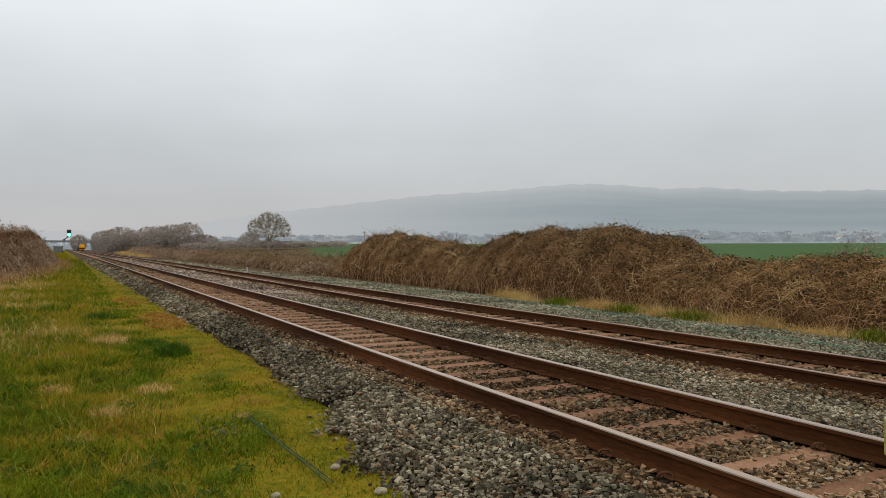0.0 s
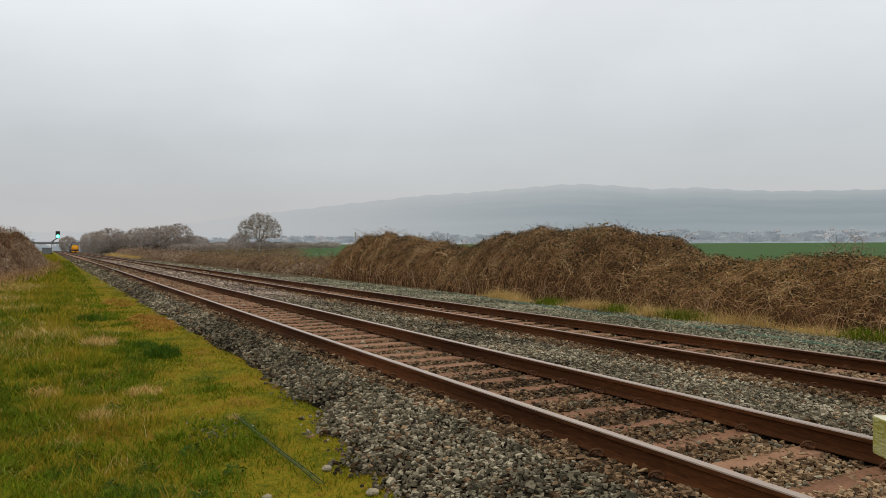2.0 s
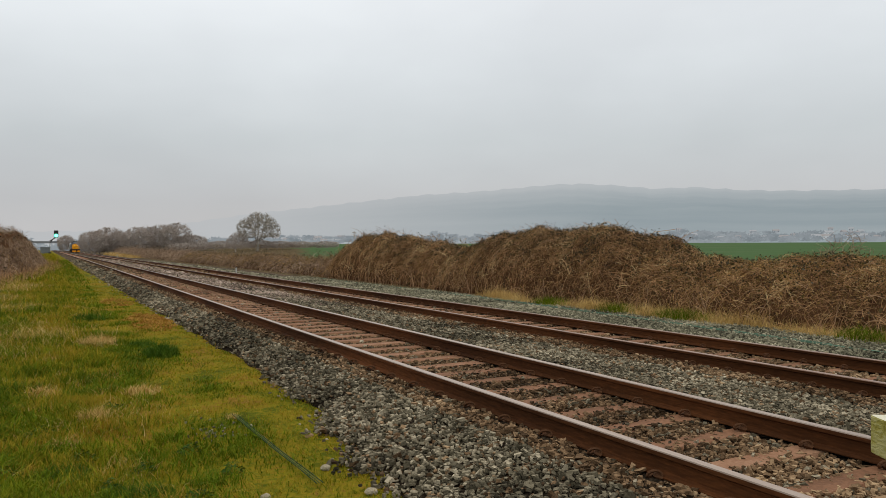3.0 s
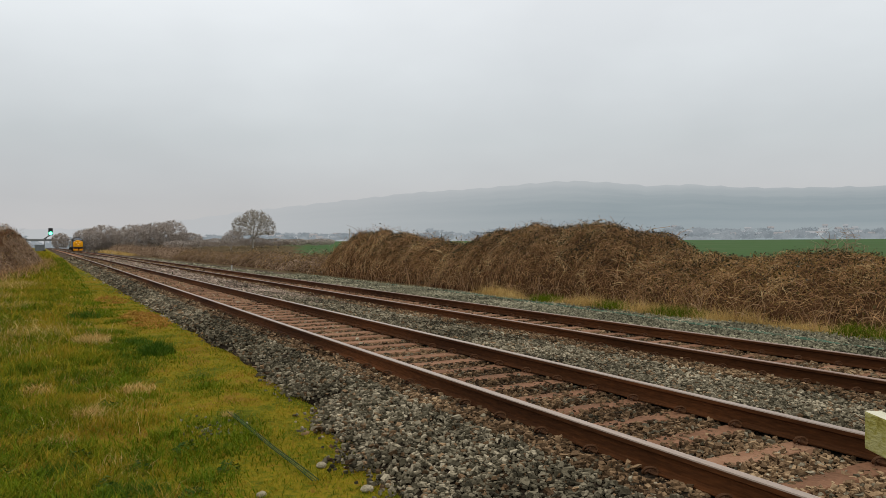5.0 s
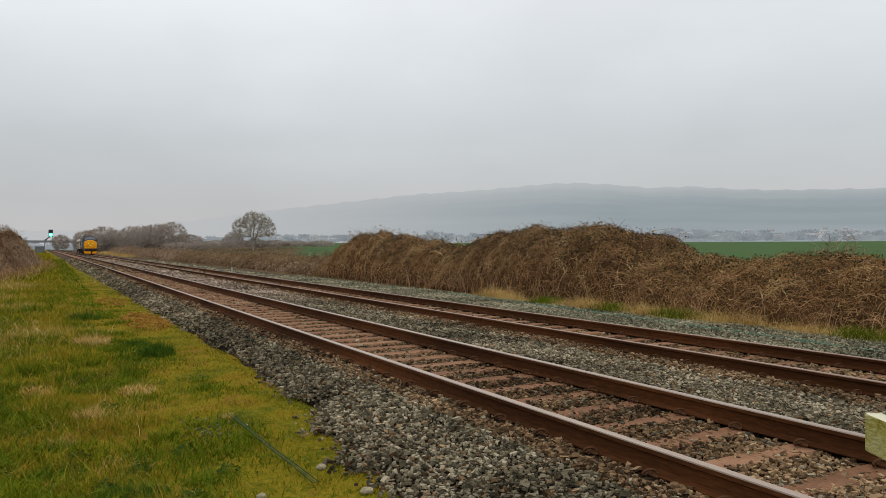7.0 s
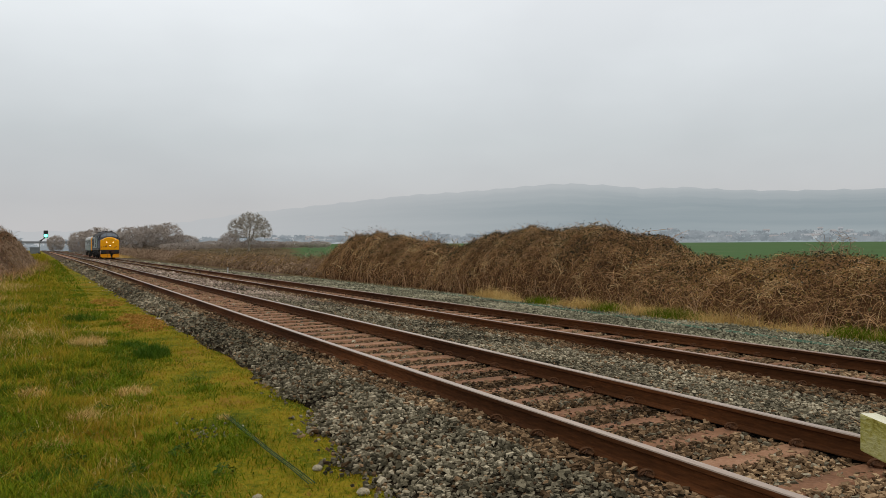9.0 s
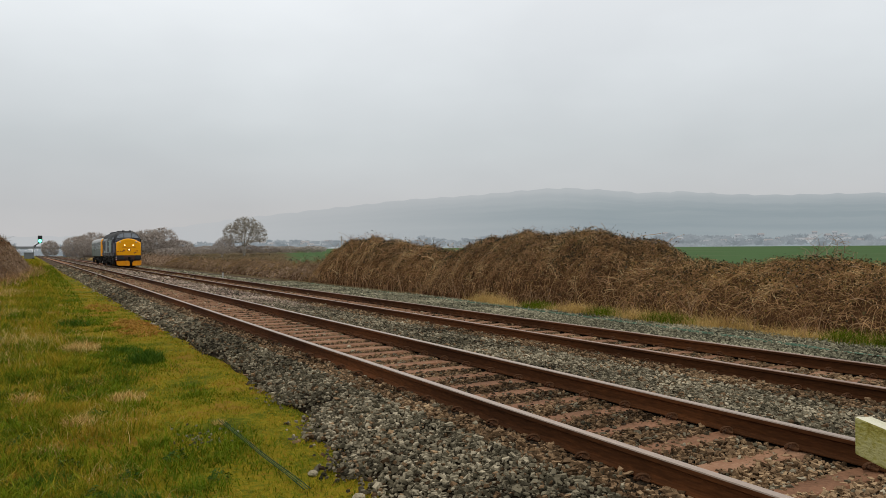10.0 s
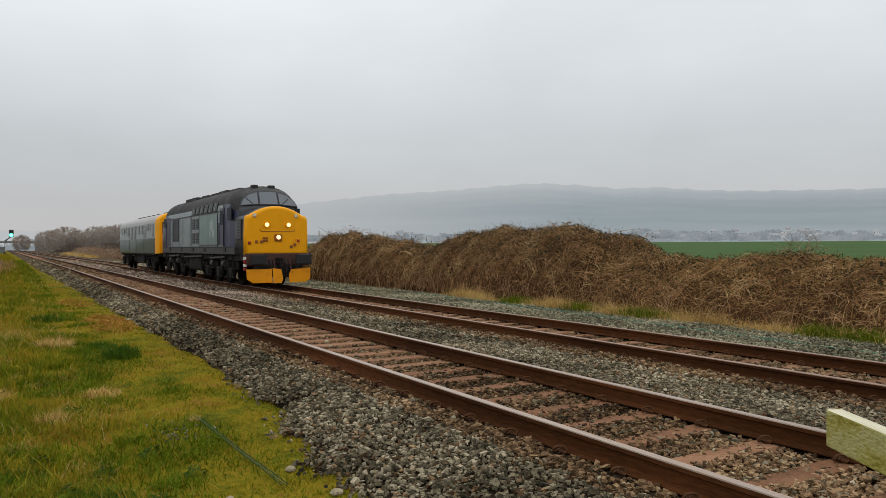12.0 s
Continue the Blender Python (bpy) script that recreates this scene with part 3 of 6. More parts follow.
def build_grass():
    rng = np.random.default_rng(11)

    def rough(x, y):
        """1 where the grass grows rank and tussocky, 0 where it is short and mossy."""
        return np.clip(smooth01(1.5, -0.1, x + 0.25 * wave(x, y, 1.1, 5.0)) + 0.35 * wave(x, y, 2.3, 3.0), 0, 1)

    def field_of(x0, x1, y0, y1, density, hmean, wmean, lean):
        n = int((x1 - x0) * (y1 - y0) * density)
        x, y = rng.uniform(x0, x1, n), rng.uniform(y0, y1, n)
        k = (x < turf_edge(y) + rng.normal(-0.01, 0.12, n)) & seen_side(x, y)
        x, y = x[k], y[k]
        q = rough(x, y)
        k = rng.uniform(0, 1, len(x)) < 0.3 + 0.6 * q + 0.3 * wave(x, y, 5.0, 1.0)
        x, y, q = x[k], y[k], q[k]
        clump = np.clip(0.75 + 0.55 * wave(x, y, 4.3, 8.0) + 0.35 * wave(x, y, 9.0, 4.0), 0.25, 1.7)
        h = hmean * rng.lognormal(0, 0.35, len(x)) * (0.32 + 0.95 * q) * clump
        return blades(root(x, y), h, wmean * rng.uniform(0.6, 1.4, len(x)), rng.uniform(0.2, lean, len(x)), rng)

    def turf_fuzz(x0, x1, y0, y1, density, w):
        n = int((x1 - x0) * (y1 - y0) * density)
        x, y = rng.uniform(x0, x1, n), rng.uniform(y0, y1, n)
        k = (x < turf_edge(y) + rng.normal(0.0, 0.11, n)) & (rng.uniform(0, 1, n) < 0.5 + 0.6 * wave(x, y, 4.0, 2.0)) & seen_side(x, y)
        x, y = x[k], y[k]
        return blades(root(x, y), rng.lognormal(-3.5, 0.45, len(x)), w * rng.uniform(0.6, 1.5, len(x)), rng.uniform(0.3, 1.4, len(x)), rng)

    V, F = joined([turf_fuzz(0.3, 2.9, 3.2, 9, 4600, 0.0075), turf_fuzz(0.3, 2.9, 9, 16, 1900, 0.011), turf_fuzz(0.3, 2.9, 16, 34, 500, 0.024), field_of(-1.6, 2.8, 3.2, 9, 4300, 0.1, 0.0062, 1.2), field_of(-2.4, 2.8, 9, 18, 1600, 0.12, 0.01, 1.2), field_of(-4, 2.8, 18, 40, 380, 0.15, 0.02, 1.1), field_of(-6, 2.6, 40, 120, 50, 0.2, 0.045, 0.9), field_of(-3, 2.0, 120, 236, 12, 0.24, 0.1, 0.9)])
    tagged(mesh_np("verge_grass", V, F, M["blade"]), "short olive and yellow-green grass of the lineside verge", "grass", kind="stuff")
    ch = []
    for k in range(300):
        cy = 3.6 + 32 * rng.beta(0.75, 1.7)
        cx = rng.uniform(-0.1 * cy - 0.3, 1.7)
        n = int(rng.uniform(60, 240) * (1.25 - 0.4 * cx))
        sp = rng.uniform(0.08, 0.24)
        x, y = cx + rng.normal(0, sp, n), cy + rng.normal(0, sp, n)
        ch.append(blades(root(x, y), rng.uniform(0.06, 0.17, n) * (1.15 - 0.3 * cx), rng.uniform(0.005, 0.01, n) * (1 + cy / 14), rng.uniform(0.3, 1.3, n), rng))
    n = 9000
    y = 19 + 100 * rng.beta(1.0, 1.7, n)
    x = np.interp(y, [19, 40, 120], [-1.0, -1.4, -0.6]) + rng.uniform(0, 1, n) * np.interp(y, [19, 40, 120], [2.2, 3.0, 2.6])
    k = rng.uniform(0, 1, n) < 0.75 + 0.4 * wave(x, y, 0.6, 7.0)
    x, y = x[k], y[k]
    ch.append(blades(root(x, y), rng.uniform(0.08, 0.2, len(x)), rng.uniform(0.7, 1.3, len(x)) * (0.014 + 0.0006 * y), rng.uniform(0.3, 1.2, len(x)), rng))
    V, F = joined(ch)
    tagged(mesh_np("green_grass", V, F, M["green"]), "patches of fresh dark green grass in the verge", "grass", kind="stuff")
    ch = []
    for k in range(130):
        cy = 4.2 + 30 * rng.beta(1.2, 1.3)
        cx = rng.uniform(-0.1 * cy - 0.3, 1.1 - 0.01 * cy)
        n = int(rng.uniform(14, 80))
        sp = rng.uniform(0.05, 0.28)
        x, y = cx + rng.normal(0, sp, n), cy + rng.normal(0, sp, n)
        ch.append(blades(root(x, y), rng.uniform(0.05, 0.17, n), rng.uniform(0.0022, 0.0045, n) * (1 + cy / 10), rng.uniform(0.4, 1.6, n), rng))
    for cx, cy, w, n in ((-1.1, 13.6, 0.7, 500), (-0.2, 15.2, 0.6, 450), (-1.0, 22.5, 0.7, 350), (-1.7, 17.5, 0.8, 500), (-2.2, 33.0, 1.0, 900), (-0.9, 35.0, 0.6, 300), (-1.6, 27.0, 0.7, 500), (-2.4, 38.0, 0.9, 700)):
        x, y = cx + rng.normal(0, w * 0.7, n), cy + rng.normal(0, w, n)
        ch.append(blades(root(x, y), rng.uniform(0.12, 0.38, n), rng.uniform(0.006, 0.013, n) * (1 + max(0, cy - 20) / 14), rng.uniform(0.3, 1.2, n), rng))
    V, F = joined(ch)
    tagged(mesh_np("straw_grass", V, F, M["straw"]), "withered straw-coloured grass tufts on the verge", "grass", kind="stuff")


def weed(x, y, r, n, seed):
    """A low rosette of broad leaves."""
    rng = np.random.default_rng(seed)
    a, d = rng.uniform(0, 6.283, n), r * np.sqrt(rng.uniform(0, 1, n))
    c = np.stack([d * np.cos(a), d * np.sin(a), rng.uniform(0.03, 0.1, n) * (1.2 - d / r)], 1)
    out = np.stack([np.cos(a), np.sin(a), rng.uniform(-0.4, 0.5, n)], 1)
    side = np.stack([-np.sin(a), np.cos(a), rng.normal(0, 0.3, n)], 1)
    ln = rng.uniform(0.01, 0.024, n)[:, None]
    V = np.stack([c - out * ln, c + side * ln * 0.5, c + out * ln, c - side * ln * 0.5 + np.array([0, 0, 0.006])], 1).reshape(-1, 3)
    ob = mesh_np("weed", V, np.arange(4 * n).reshape(-1, 4), M["weed"])
    ob.location = (x, y, float(ground_z(x, y)))
    return tagged(ob, "low dark green broad-leaved weed in the grass", "weed", "weeds in the verge")


def tuft(name, x, y, r, h, n, mat, label, seed, w=0.012):
    rng = np.random.default_rng(seed)
    a, d = rng.uniform(0, 6.283, n), r * np.sqrt(rng.uniform(0, 1, n))
    px, py = d * np.cos(a), d * np.sin(a)
    P = np.stack([px, py, np.full(n, -0.02)], 1)
    V, F = blades(P, h * rng.uniform(0.5, 1.1, n) * (1 - 0.4 * d / r), rng.uniform(0.6, 1.3, n) * w, rng.uniform(0.2, 1.0, n), rng, 3)
    ob = mesh_np(name, V, F, mat)
    ob.location = (x, y, float(ground_z(x, y)))
    return tagged(ob, label, "grass", "grass tussocks")


build_grass()
for i, (x, y, r, h, n) in enumerate(((1.47, 11.9, 0.26, 0.36, 800), (0.75, 18.5, 0.34, 0.32, 420), (0.5, 5.15, 0.24, 0.2, 800), (0.05, 6.0, 0.22, 0.17, 600), (1.35, 13.5, 0.25, 0.2, 400), (-0.25, 4.75, 0.2, 0.16, 500), (0.75, 4.35, 0.26, 0.17, 900), (0.15, 4.5, 0.2, 0.14, 500))):
    tuft("grass_tussock", x, y, r, h, n, M["tussock"], "dark green grass tussock standing on the verge", 40 + i, 0.007 + 0.0005 * y)
for i, (x, y, r, h, n) in enumerate(((0.36, 7.8, 0.14, 0.24, 260), (-0.1, 9.4, 0.16, 0.24, 260), (0.7, 13.9, 0.3, 0.3, 420), (0.9, 9.0, 0.2, 0.2, 260), (0.1, 6.9, 0.12, 0.18, 200), (1.54, 7.25, 0.06, 0.13, 60))):
    tuft("grass_tussock", x, y, r, h, n, M["straw"], "bleached straw-coloured grass tussock on the verge", 60 + i, 0.007 + 0.0007 * y)


for i, (x, y, r, n) in enumerate(((0.1, 5.1, 0.14, 110), (-0.16, 4.9, 0.12, 90), (0.35, 5.5, 0.1, 60), (0.62, 5.9, 0.09, 50), (0.2, 6.4, 0.13, 90), (0.85, 5.0, 0.1, 60), (-0.3, 6.1, 0.15, 100), (0.5, 4.6, 0.12, 80), (1.0, 6.3, 0.1, 50), (-0.1, 7.4, 0.16, 90), (0.55, 8.2, 0.14, 70), (1.2, 5.6, 0.08, 40))):
    weed(x, y, r, 2 * n, 300 + i)


def moss(x, y, rx, ry, n, seed):
    rng = np.random.default_rng(seed)
    a, d = rng.uniform(0, 6.283, n), np.sqrt(rng.uniform(0, 1, n)) * (0.75 + 0.25 * rng.uniform(0, 1, n))
    px, py = x + rx * d * np.cos(a), y + ry * d * np.sin(a)
    k = px < turf_edge(py) + 0.12
    px, py = px[k], py[k]
    V, F = blades(root(px, py), rng.uniform(0.03, 0.08, len(px)), rng.uniform(0.02, 0.045, len(px)), rng.uniform(0.5, 1.5, len(px)), rng, 2)
    ob = mesh_np("moss_patch", V, F, material("rusty_moss", [(0.3, (0.28, 0.13, 0.03)), (0.6, (0.42, 0.22, 0.045)), (0.8, (0.45, 0.3, 0.06))], 2.0, 9, 0.95, bump=0, vary=0.15, island=True, spec=0.1))
    tagged(ob, "rust-orange moss patch at the ballast edge", "moss", kind="stuff")


moss(1.95, 17.6, 0.55, 2.2, 2600, 7)
moss(1.75, 24.5, 0.5, 2.0, 1200, 8)

# ---- bramble thickets and hedges ----


def thicket(name, label, y0, y1, crest, x_front, x_back, n_cane, n_leaf, seed, thick=1.0, reach=1.0, ends=(1.5, 1.5), lump=0.12, spikes=0, steep=0.62, drop=0.14, twig="cane", leaf="twigleaf", wedge=False, dark=0.6, stalks=0):
    """A tangle along the line between y0 and y1: inner sheet coloured as shade, arching canes, withered leaves. crest:
    (y, top) pairs.
    """
    rng = np.random.default_rng(seed)
    cy, cz = zip(*crest)
    xf = x_front if callable(x_front) else (lambda y: x_front + 0 * y)

    def surface(y, u):
        front = xf(y)
        g = ground_z(front, y)
        x = front + (x_back - x_front_mid) * u
        H = np.interp(y, cy, cz) - drop - g
        end = np.sqrt(np.clip((y - y0) / ends[0], 0, 1)) * np.sqrt(np.clip((y1 - y) / ends[1], 0, 1))
        s = 1 - np.abs(2 * np.clip(u, 0, 1) - 1) if wedge else np.sin(np.pi * np.clip(u, 0, 1)) ** steep
        lum = 1 + lump * wave(y, u * 3, 2.2, seed) + 0.5 * lump * wave(y, u * 5, 5.1, seed)
        return np.stack([x - 0.25 * s * (u < 0.5) * wave(y, u, 1.9, seed + 2.0), y, g - 0.05 + H * s * end * lum], -1)

    x_front_mid = float(np.mean(xf(np.array([y0, y1]))))
    thing = empty(name, label, "brambles")
    ny, nu = max(14, int((y1 - y0) * 2.2)), 22
    Y, U = np.meshgrid(np.linspace(y0, y1, ny), np.linspace(0, 1, nu))
    S = surface(Y, U)
    # Sheet sunk under the surface; its dark colour paints shade behind the canes.
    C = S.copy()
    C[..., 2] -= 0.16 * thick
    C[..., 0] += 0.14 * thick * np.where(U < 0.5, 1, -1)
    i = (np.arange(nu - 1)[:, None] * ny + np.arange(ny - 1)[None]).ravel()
    mesh_np("heart", C.reshape(-1, 3), np.stack([i, i + 1, i + 1 + ny, i + ny], 1), M["thicket"], thing, "inner sheet coloured dark as the shade within the tangle", True)

    def sample(n):
        y, u = rng.uniform(y0, y1, n), np.clip(rng.beta(1.3, 1.6, n) * 0.85, 0.01, 0.95)
        p = surface(y, u)
        e = 0.05
        du, dy = surface(y, u + e) - surface(y, u - e), surface(y + e, u) - surface(y - e, u)
        nr = np.cross(dy, du)
        nr /= np.linalg.norm(nr, axis=1, keepdims=True) + 1e-9
        nr[nr[:, 2] < 0] *= 1
        flip = (nr[:, 2] < 0) & (np.abs(nr[:, 2]) > 0.2)
        nr[flip] *= -1
        flip = (nr[:, 0] > 0) & (u < 0.35)
        nr[flip] *= -1
        return p, nr

    n_cane = int(n_cane * 1.2)
    p, nr = sample(n_cane)
    L = rng.lognormal(-0.85, 0.42, n_cane) * reach
    d = rng.normal(size=(n_cane, 3)) * np.array([0.5, 1.0, 0.75])
    d -= 0.75 * (d * nr).sum(1, keepdims=True) * nr
    d /= np.linalg.norm(d, axis=1, keepdims=True)
    sN = 4
    u = np.linspace(0, 1, sN)[None, :, None]
    arch = rng.uniform(0.02, 0.16, n_cane)[:, None, None] * L[:, None, None]
    P = p[:, None] + d[:, None] * (u - 0.5) * L[:, None, None] + nr[:, None] * (arch * 4 * u * (1 - u) - 0.13 * thick + rng.uniform(0, 0.1, n_cane)[:, None, None]) - np.array([0, 0, 1.0]) * (0.25 * L[:, None, None] * (u - 0.4) ** 2)
    P += rng.normal(0, 0.012, P.shape) * L[:, None, None]
    R = (rng.lognormal(0, 0.38, n_cane) * 0.0056 * thick)[:, None] * np.linspace(1.15, 0.5, sN)[None]
    V, F = tubes(P, R, 3)
    mesh_np("tangle", V, F, M[twig], thing, "tangled arching brown bramble canes")["kind"] = "stuff"
    nb = n_cane // 130
    p, nr = sample(nb)
    L = rng.uniform(0.6, 1.4, nb) * reach
    d = rng.normal(size=(nb, 3)) * np.array([0.35, 1.0, 0.9])
    d -= 0.9 * (d * nr).sum(1, keepdims=True) * nr
    d /= np.linalg.norm(d, axis=1, keepdims=True)
    u = np.linspace(0, 1, 9)[None, :, None]
    P = p[:, None] + d[:, None] * (u - 0.5) * L[:, None, None] + nr[:, None] * (rng.uniform(0.05, 0.22, nb)[:, None, None] * L[:, None, None] * 4 * u * (1 - u) - 0.08) - np.array([0, 0, 1.0]) * (0.5 * L[:, None, None] * (u - 0.35) ** 2)
    V, F = tubes(P, np.full((nb, 9), 0.0078 * thick) * np.linspace(1.2, 0.6, 9), 4)
    tagged(mesh_np("arching_cane", V, F, M["pale_cane" if twig == "cane" else twig], thing, "long pale arching bramble canes"), kind="stuff")
    if spikes:
        ys = rng.uniform(y0, y1, spikes)
        q = surface(ys, rng.uniform(0.3, 0.6, spikes))
        Ls = rng.uniform(0.14, 0.62, spikes) * reach
        tilt = rng.normal(0, 0.55, (spikes, 3)) * np.array([1, 1, 0])
        u2 = np.linspace(0, 1, 6)[None, :, None]
        P = q[:, None] + np.array([0, 0, 1.0]) * (u2 * Ls[:, None, None]) * 0.8 + tilt[:, None] * (u2 ** 2) * Ls[:, None, None] - np.array([0, 0, 0.12])
        V, F = tubes(P, np.full((spikes, 6), 0.005 * thick) * np.linspace(1.2, 0.7, 6), 3)
        v2, f2 = joined([(V, F)])
        mesh_np("shoot_fringe", v2, f2, M[twig], thing, "thin bare shoots standing out of the top")["kind"] = "stuff"
        tip = P[:, -1]
        p2 = np.concatenate([tip, P[:, -2], P[:, -3]]) + rng.normal(0, 0.02, (3 * spikes, 3))
    else:
        p2 = np.zeros((0, 3))

    def leaves(p, mat, size, lab):
        m = len(p)
        a, b = rng.normal(size=(m, 3)), rng.normal(size=(m, 3))
        a /= np.linalg.norm(a, axis=1, keepdims=True)
        b -= (b * a).sum(1, keepdims=True) * a
        b /= np.linalg.norm(b, axis=1, keepdims=True)
        s = (rng.lognormal(0, 0.4, m) * size * thick)[:, None]
        V = np.stack([p - a * s, p + b * s * 0.55, p + a * s, p - b * s * 0.55 + np.cross(a, b) * s * 0.3], 1).reshape(-1, 3)
        mesh_np("foliage", V, np.arange(m * 4).reshape(-1, 4), mat, thing, lab)["kind"] = "stuff"

    n_leaf = n_leaf * 2
    p, nr = sample(n_leaf)
    leaves(p + nr * rng.uniform(-0.12, 0.1, n_leaf)[:, None] * thick, M[leaf], 0.017, "small withered brown leaves")
    # surviving dark leaves, thickest towards the crest
    nd = n_leaf
    p, nr = sample(nd)
    lift = (p[:, 2] + 0.45) / (np.interp(p[:, 1], cy, cz) + 0.45)
    k = rng.uniform(0, 1, nd) < dark * (0.12 + 0.88 * smooth01(0.35, 0.95, lift)) * (0.65 + 0.5 * wave(p[:, 1], p[:, 2], 1.7, seed))
    p = np.concatenate([p[k] + nr[k] * rng.uniform(-0.06, 0.12, k.sum())[:, None] * thick, p2])
    leaves(p, M["dark_leaf"], 0.02, "dark green-black bramble leaves")
    if stalks:
        ys = rng.uniform(y0 + 0.5, y1 - 0.5, stalks)
        q = surface(ys, rng.uniform(0.01, 0.12, stalks))
        q[:, 2] = ground_z(q[:, 0], q[:, 1])
        q[:, 0] -= rng.uniform(0.0, 0.35, stalks)
        Ls = rng.uniform(0.3, 1.15, stalks) * (0.8 + 0.4 * wave(ys, ys * 0, 0.8, seed))
        u2 = np.linspace(0, 1, 5)[None, :, None]
        lean = rng.normal(0, 0.35, (stalks, 3)) * np.array([1, 1, 0])
        P = q[:, None] + np.array([0, 0, 1.0]) * u2 * Ls[:, None, None] + lean[:, None] * u2 ** 1.6 * Ls[:, None, None]
        V, F = tubes(P, np.full((stalks, 5), 0.0062 * thick) * np.linspace(1.2, 0.5, 5), 3)
        mesh_np("dead_stalk", V, F, M["pale_cane"], thing, "pale dead stalks standing at the foot")["kind"] = "stuff"
    return thing


thicket("bramble_thicket", "low tangle of brown brambles in front of the field", 2.0, 16.4, ((0, 1.0), (10.5, 1.02), (12.2, 1.02), (13, 0.95), (13.9, 0.95), (14.8, 0.9), (16, 0.95)), 14.6, 19.6, 12500, 24000, 1, lump=0.12, ends=(1.0, 0.6), spikes=140, dark=0.4, stalks=140, drop=-0.04, reach=0.58)
thicket("bramble_thicket", "tall domed mound of brown brambles beside the line", 14.4, 30.0, ((14, 0.8), (15.6, 1.0), (16.1, 1.25), (16.8, 1.58), (17.5, 1.79), (18.8, 2.0), (20.2, 2.13), (22.8, 2.1), (24.3, 2.17), (25.5, 2.1), (26.8, 1.92), (28.7, 1.5), (30.3, 1.35)), 14.9, 19.4, 12000, 17000, 2, lump=0.07, ends=(1.2, 1.5), spikes=620, reach=0.9, dark=1.7, stalks=220)
thicket("bramble_thicket", "rounded mound of brown brambles beyond the taller one", 28.0, 46.0, ((28, 1.35), (30.3, 1.46), (32, 1.6), (34.5, 1.82), (37.4, 2.08), (39.8, 2.25), (42.5, 2.12), (44.4, 1.65), (46, 1.1)), 15.2, 19.4, 7500, 11000, 3, thick=1.25, reach=1.25, lump=0.07, ends=(1.0, 2.0), spikes=360, dark=1.1, stalks=160)
thicket("bramble_hedge", "long low brown hedge running beside the far track", 43.5, 105.0, ((43, 0.9), (48.8, 0.82), (54, 0.6), (60, 0.76), (67.6, 0.88), (77, 0.6), (90, 0.8), (105, 0.8)), lambda y: 15.0 + bend(y), 19.5, 7000, 8000, 4, thick=2.0, reach=1.4, lump=0.16, spikes=500, dark=0.0, twig="hedge_twig", leaf="twigleaf")
thicket("bramble_hedge", "far end of the low brown hedge beside the line", 103.0, 225.0, ((103, 0.8), (125, 1.0), (155, 0.9), (185, 1.3), (225, 1.1)), lambda y: 15.2 + bend(y), 19.5, 3500, 3500, 5, thick=4.0, reach=2.4, lump=0.2, spikes=250, dark=0.0, twig="hedge_twig", leaf="hedge_twig")
thicket("hawthorn_hedge", "dense brown lineside hedge above the grass verge", 35.0, 125.0, ((35, 1.2), (39, 1.9), (46, 2.5), (60, 2.75), (100, 2.9), (125, 2.4)), lambda y: np.interp(y, [35, 39, 51, 70, 95, 125], [-2.7, -2.2, -1.0, -0.25, -0.55, -1.2]), -7.0, 12000, 14000, 6, thick=1.7, reach=1.1, lump=0.2, ends=(7.0, 5.0), spikes=900, dark=0.12, stalks=250, wedge=True, twig="hedge_twig", leaf="twigleaf")


def build_straw_strip():
    rng = np.random.default_rng(21)
    n = 26000
    y = 3.5 + 21 * rng.beta(1.0, 1.15, n)
    x = 14.55 + rng.normal(0, 0.24, n) + 0.22 * wave(y, y * 0, 1.3)
    k = rng.uniform(0, 1, n) < 0.62 + 0.6 * wave(y, x * 0.4, 1.9, 6.0)
    x, y = x[k], y[k]
    n = len(x)
    h = rng.lognormal(-1.15, 0.42, n) * (0.75 + 0.5 * wave(y, y * 0, 0.9, 2.0))
    V, F = blades(root(x, y), np.clip(h, 0.05, 0.6), rng.uniform(0.006, 0.014, n), rng.uniform(0.2, 1.2, n), rng)
    tagged(mesh_np("dry_grass", V, F, M["straw"]), "dry straw-coloured grass along the foot of the brambles", "grass", kind="stuff")
    n = 5000
    cs = np.array([9.0, 13.7, 14.2, 16.4, 19.6, 8.0])
    y = cs[rng.integers(0, 6, n)] + rng.normal(0, 0.35, n)
    x = 14.45 + rng.normal(0, 0.22, n)
    V, F = blades(root(x, y), rng.uniform(0.1, 0.42, n), rng.uniform(0.01, 0.02, n), rng.uniform(0.2, 0.9, n), rng)
    tagged(mesh_np("green_grass", V, F, M["green"]), "fresh green grass at the foot of the brambles", "grass", kind="stuff")


build_straw_strip()


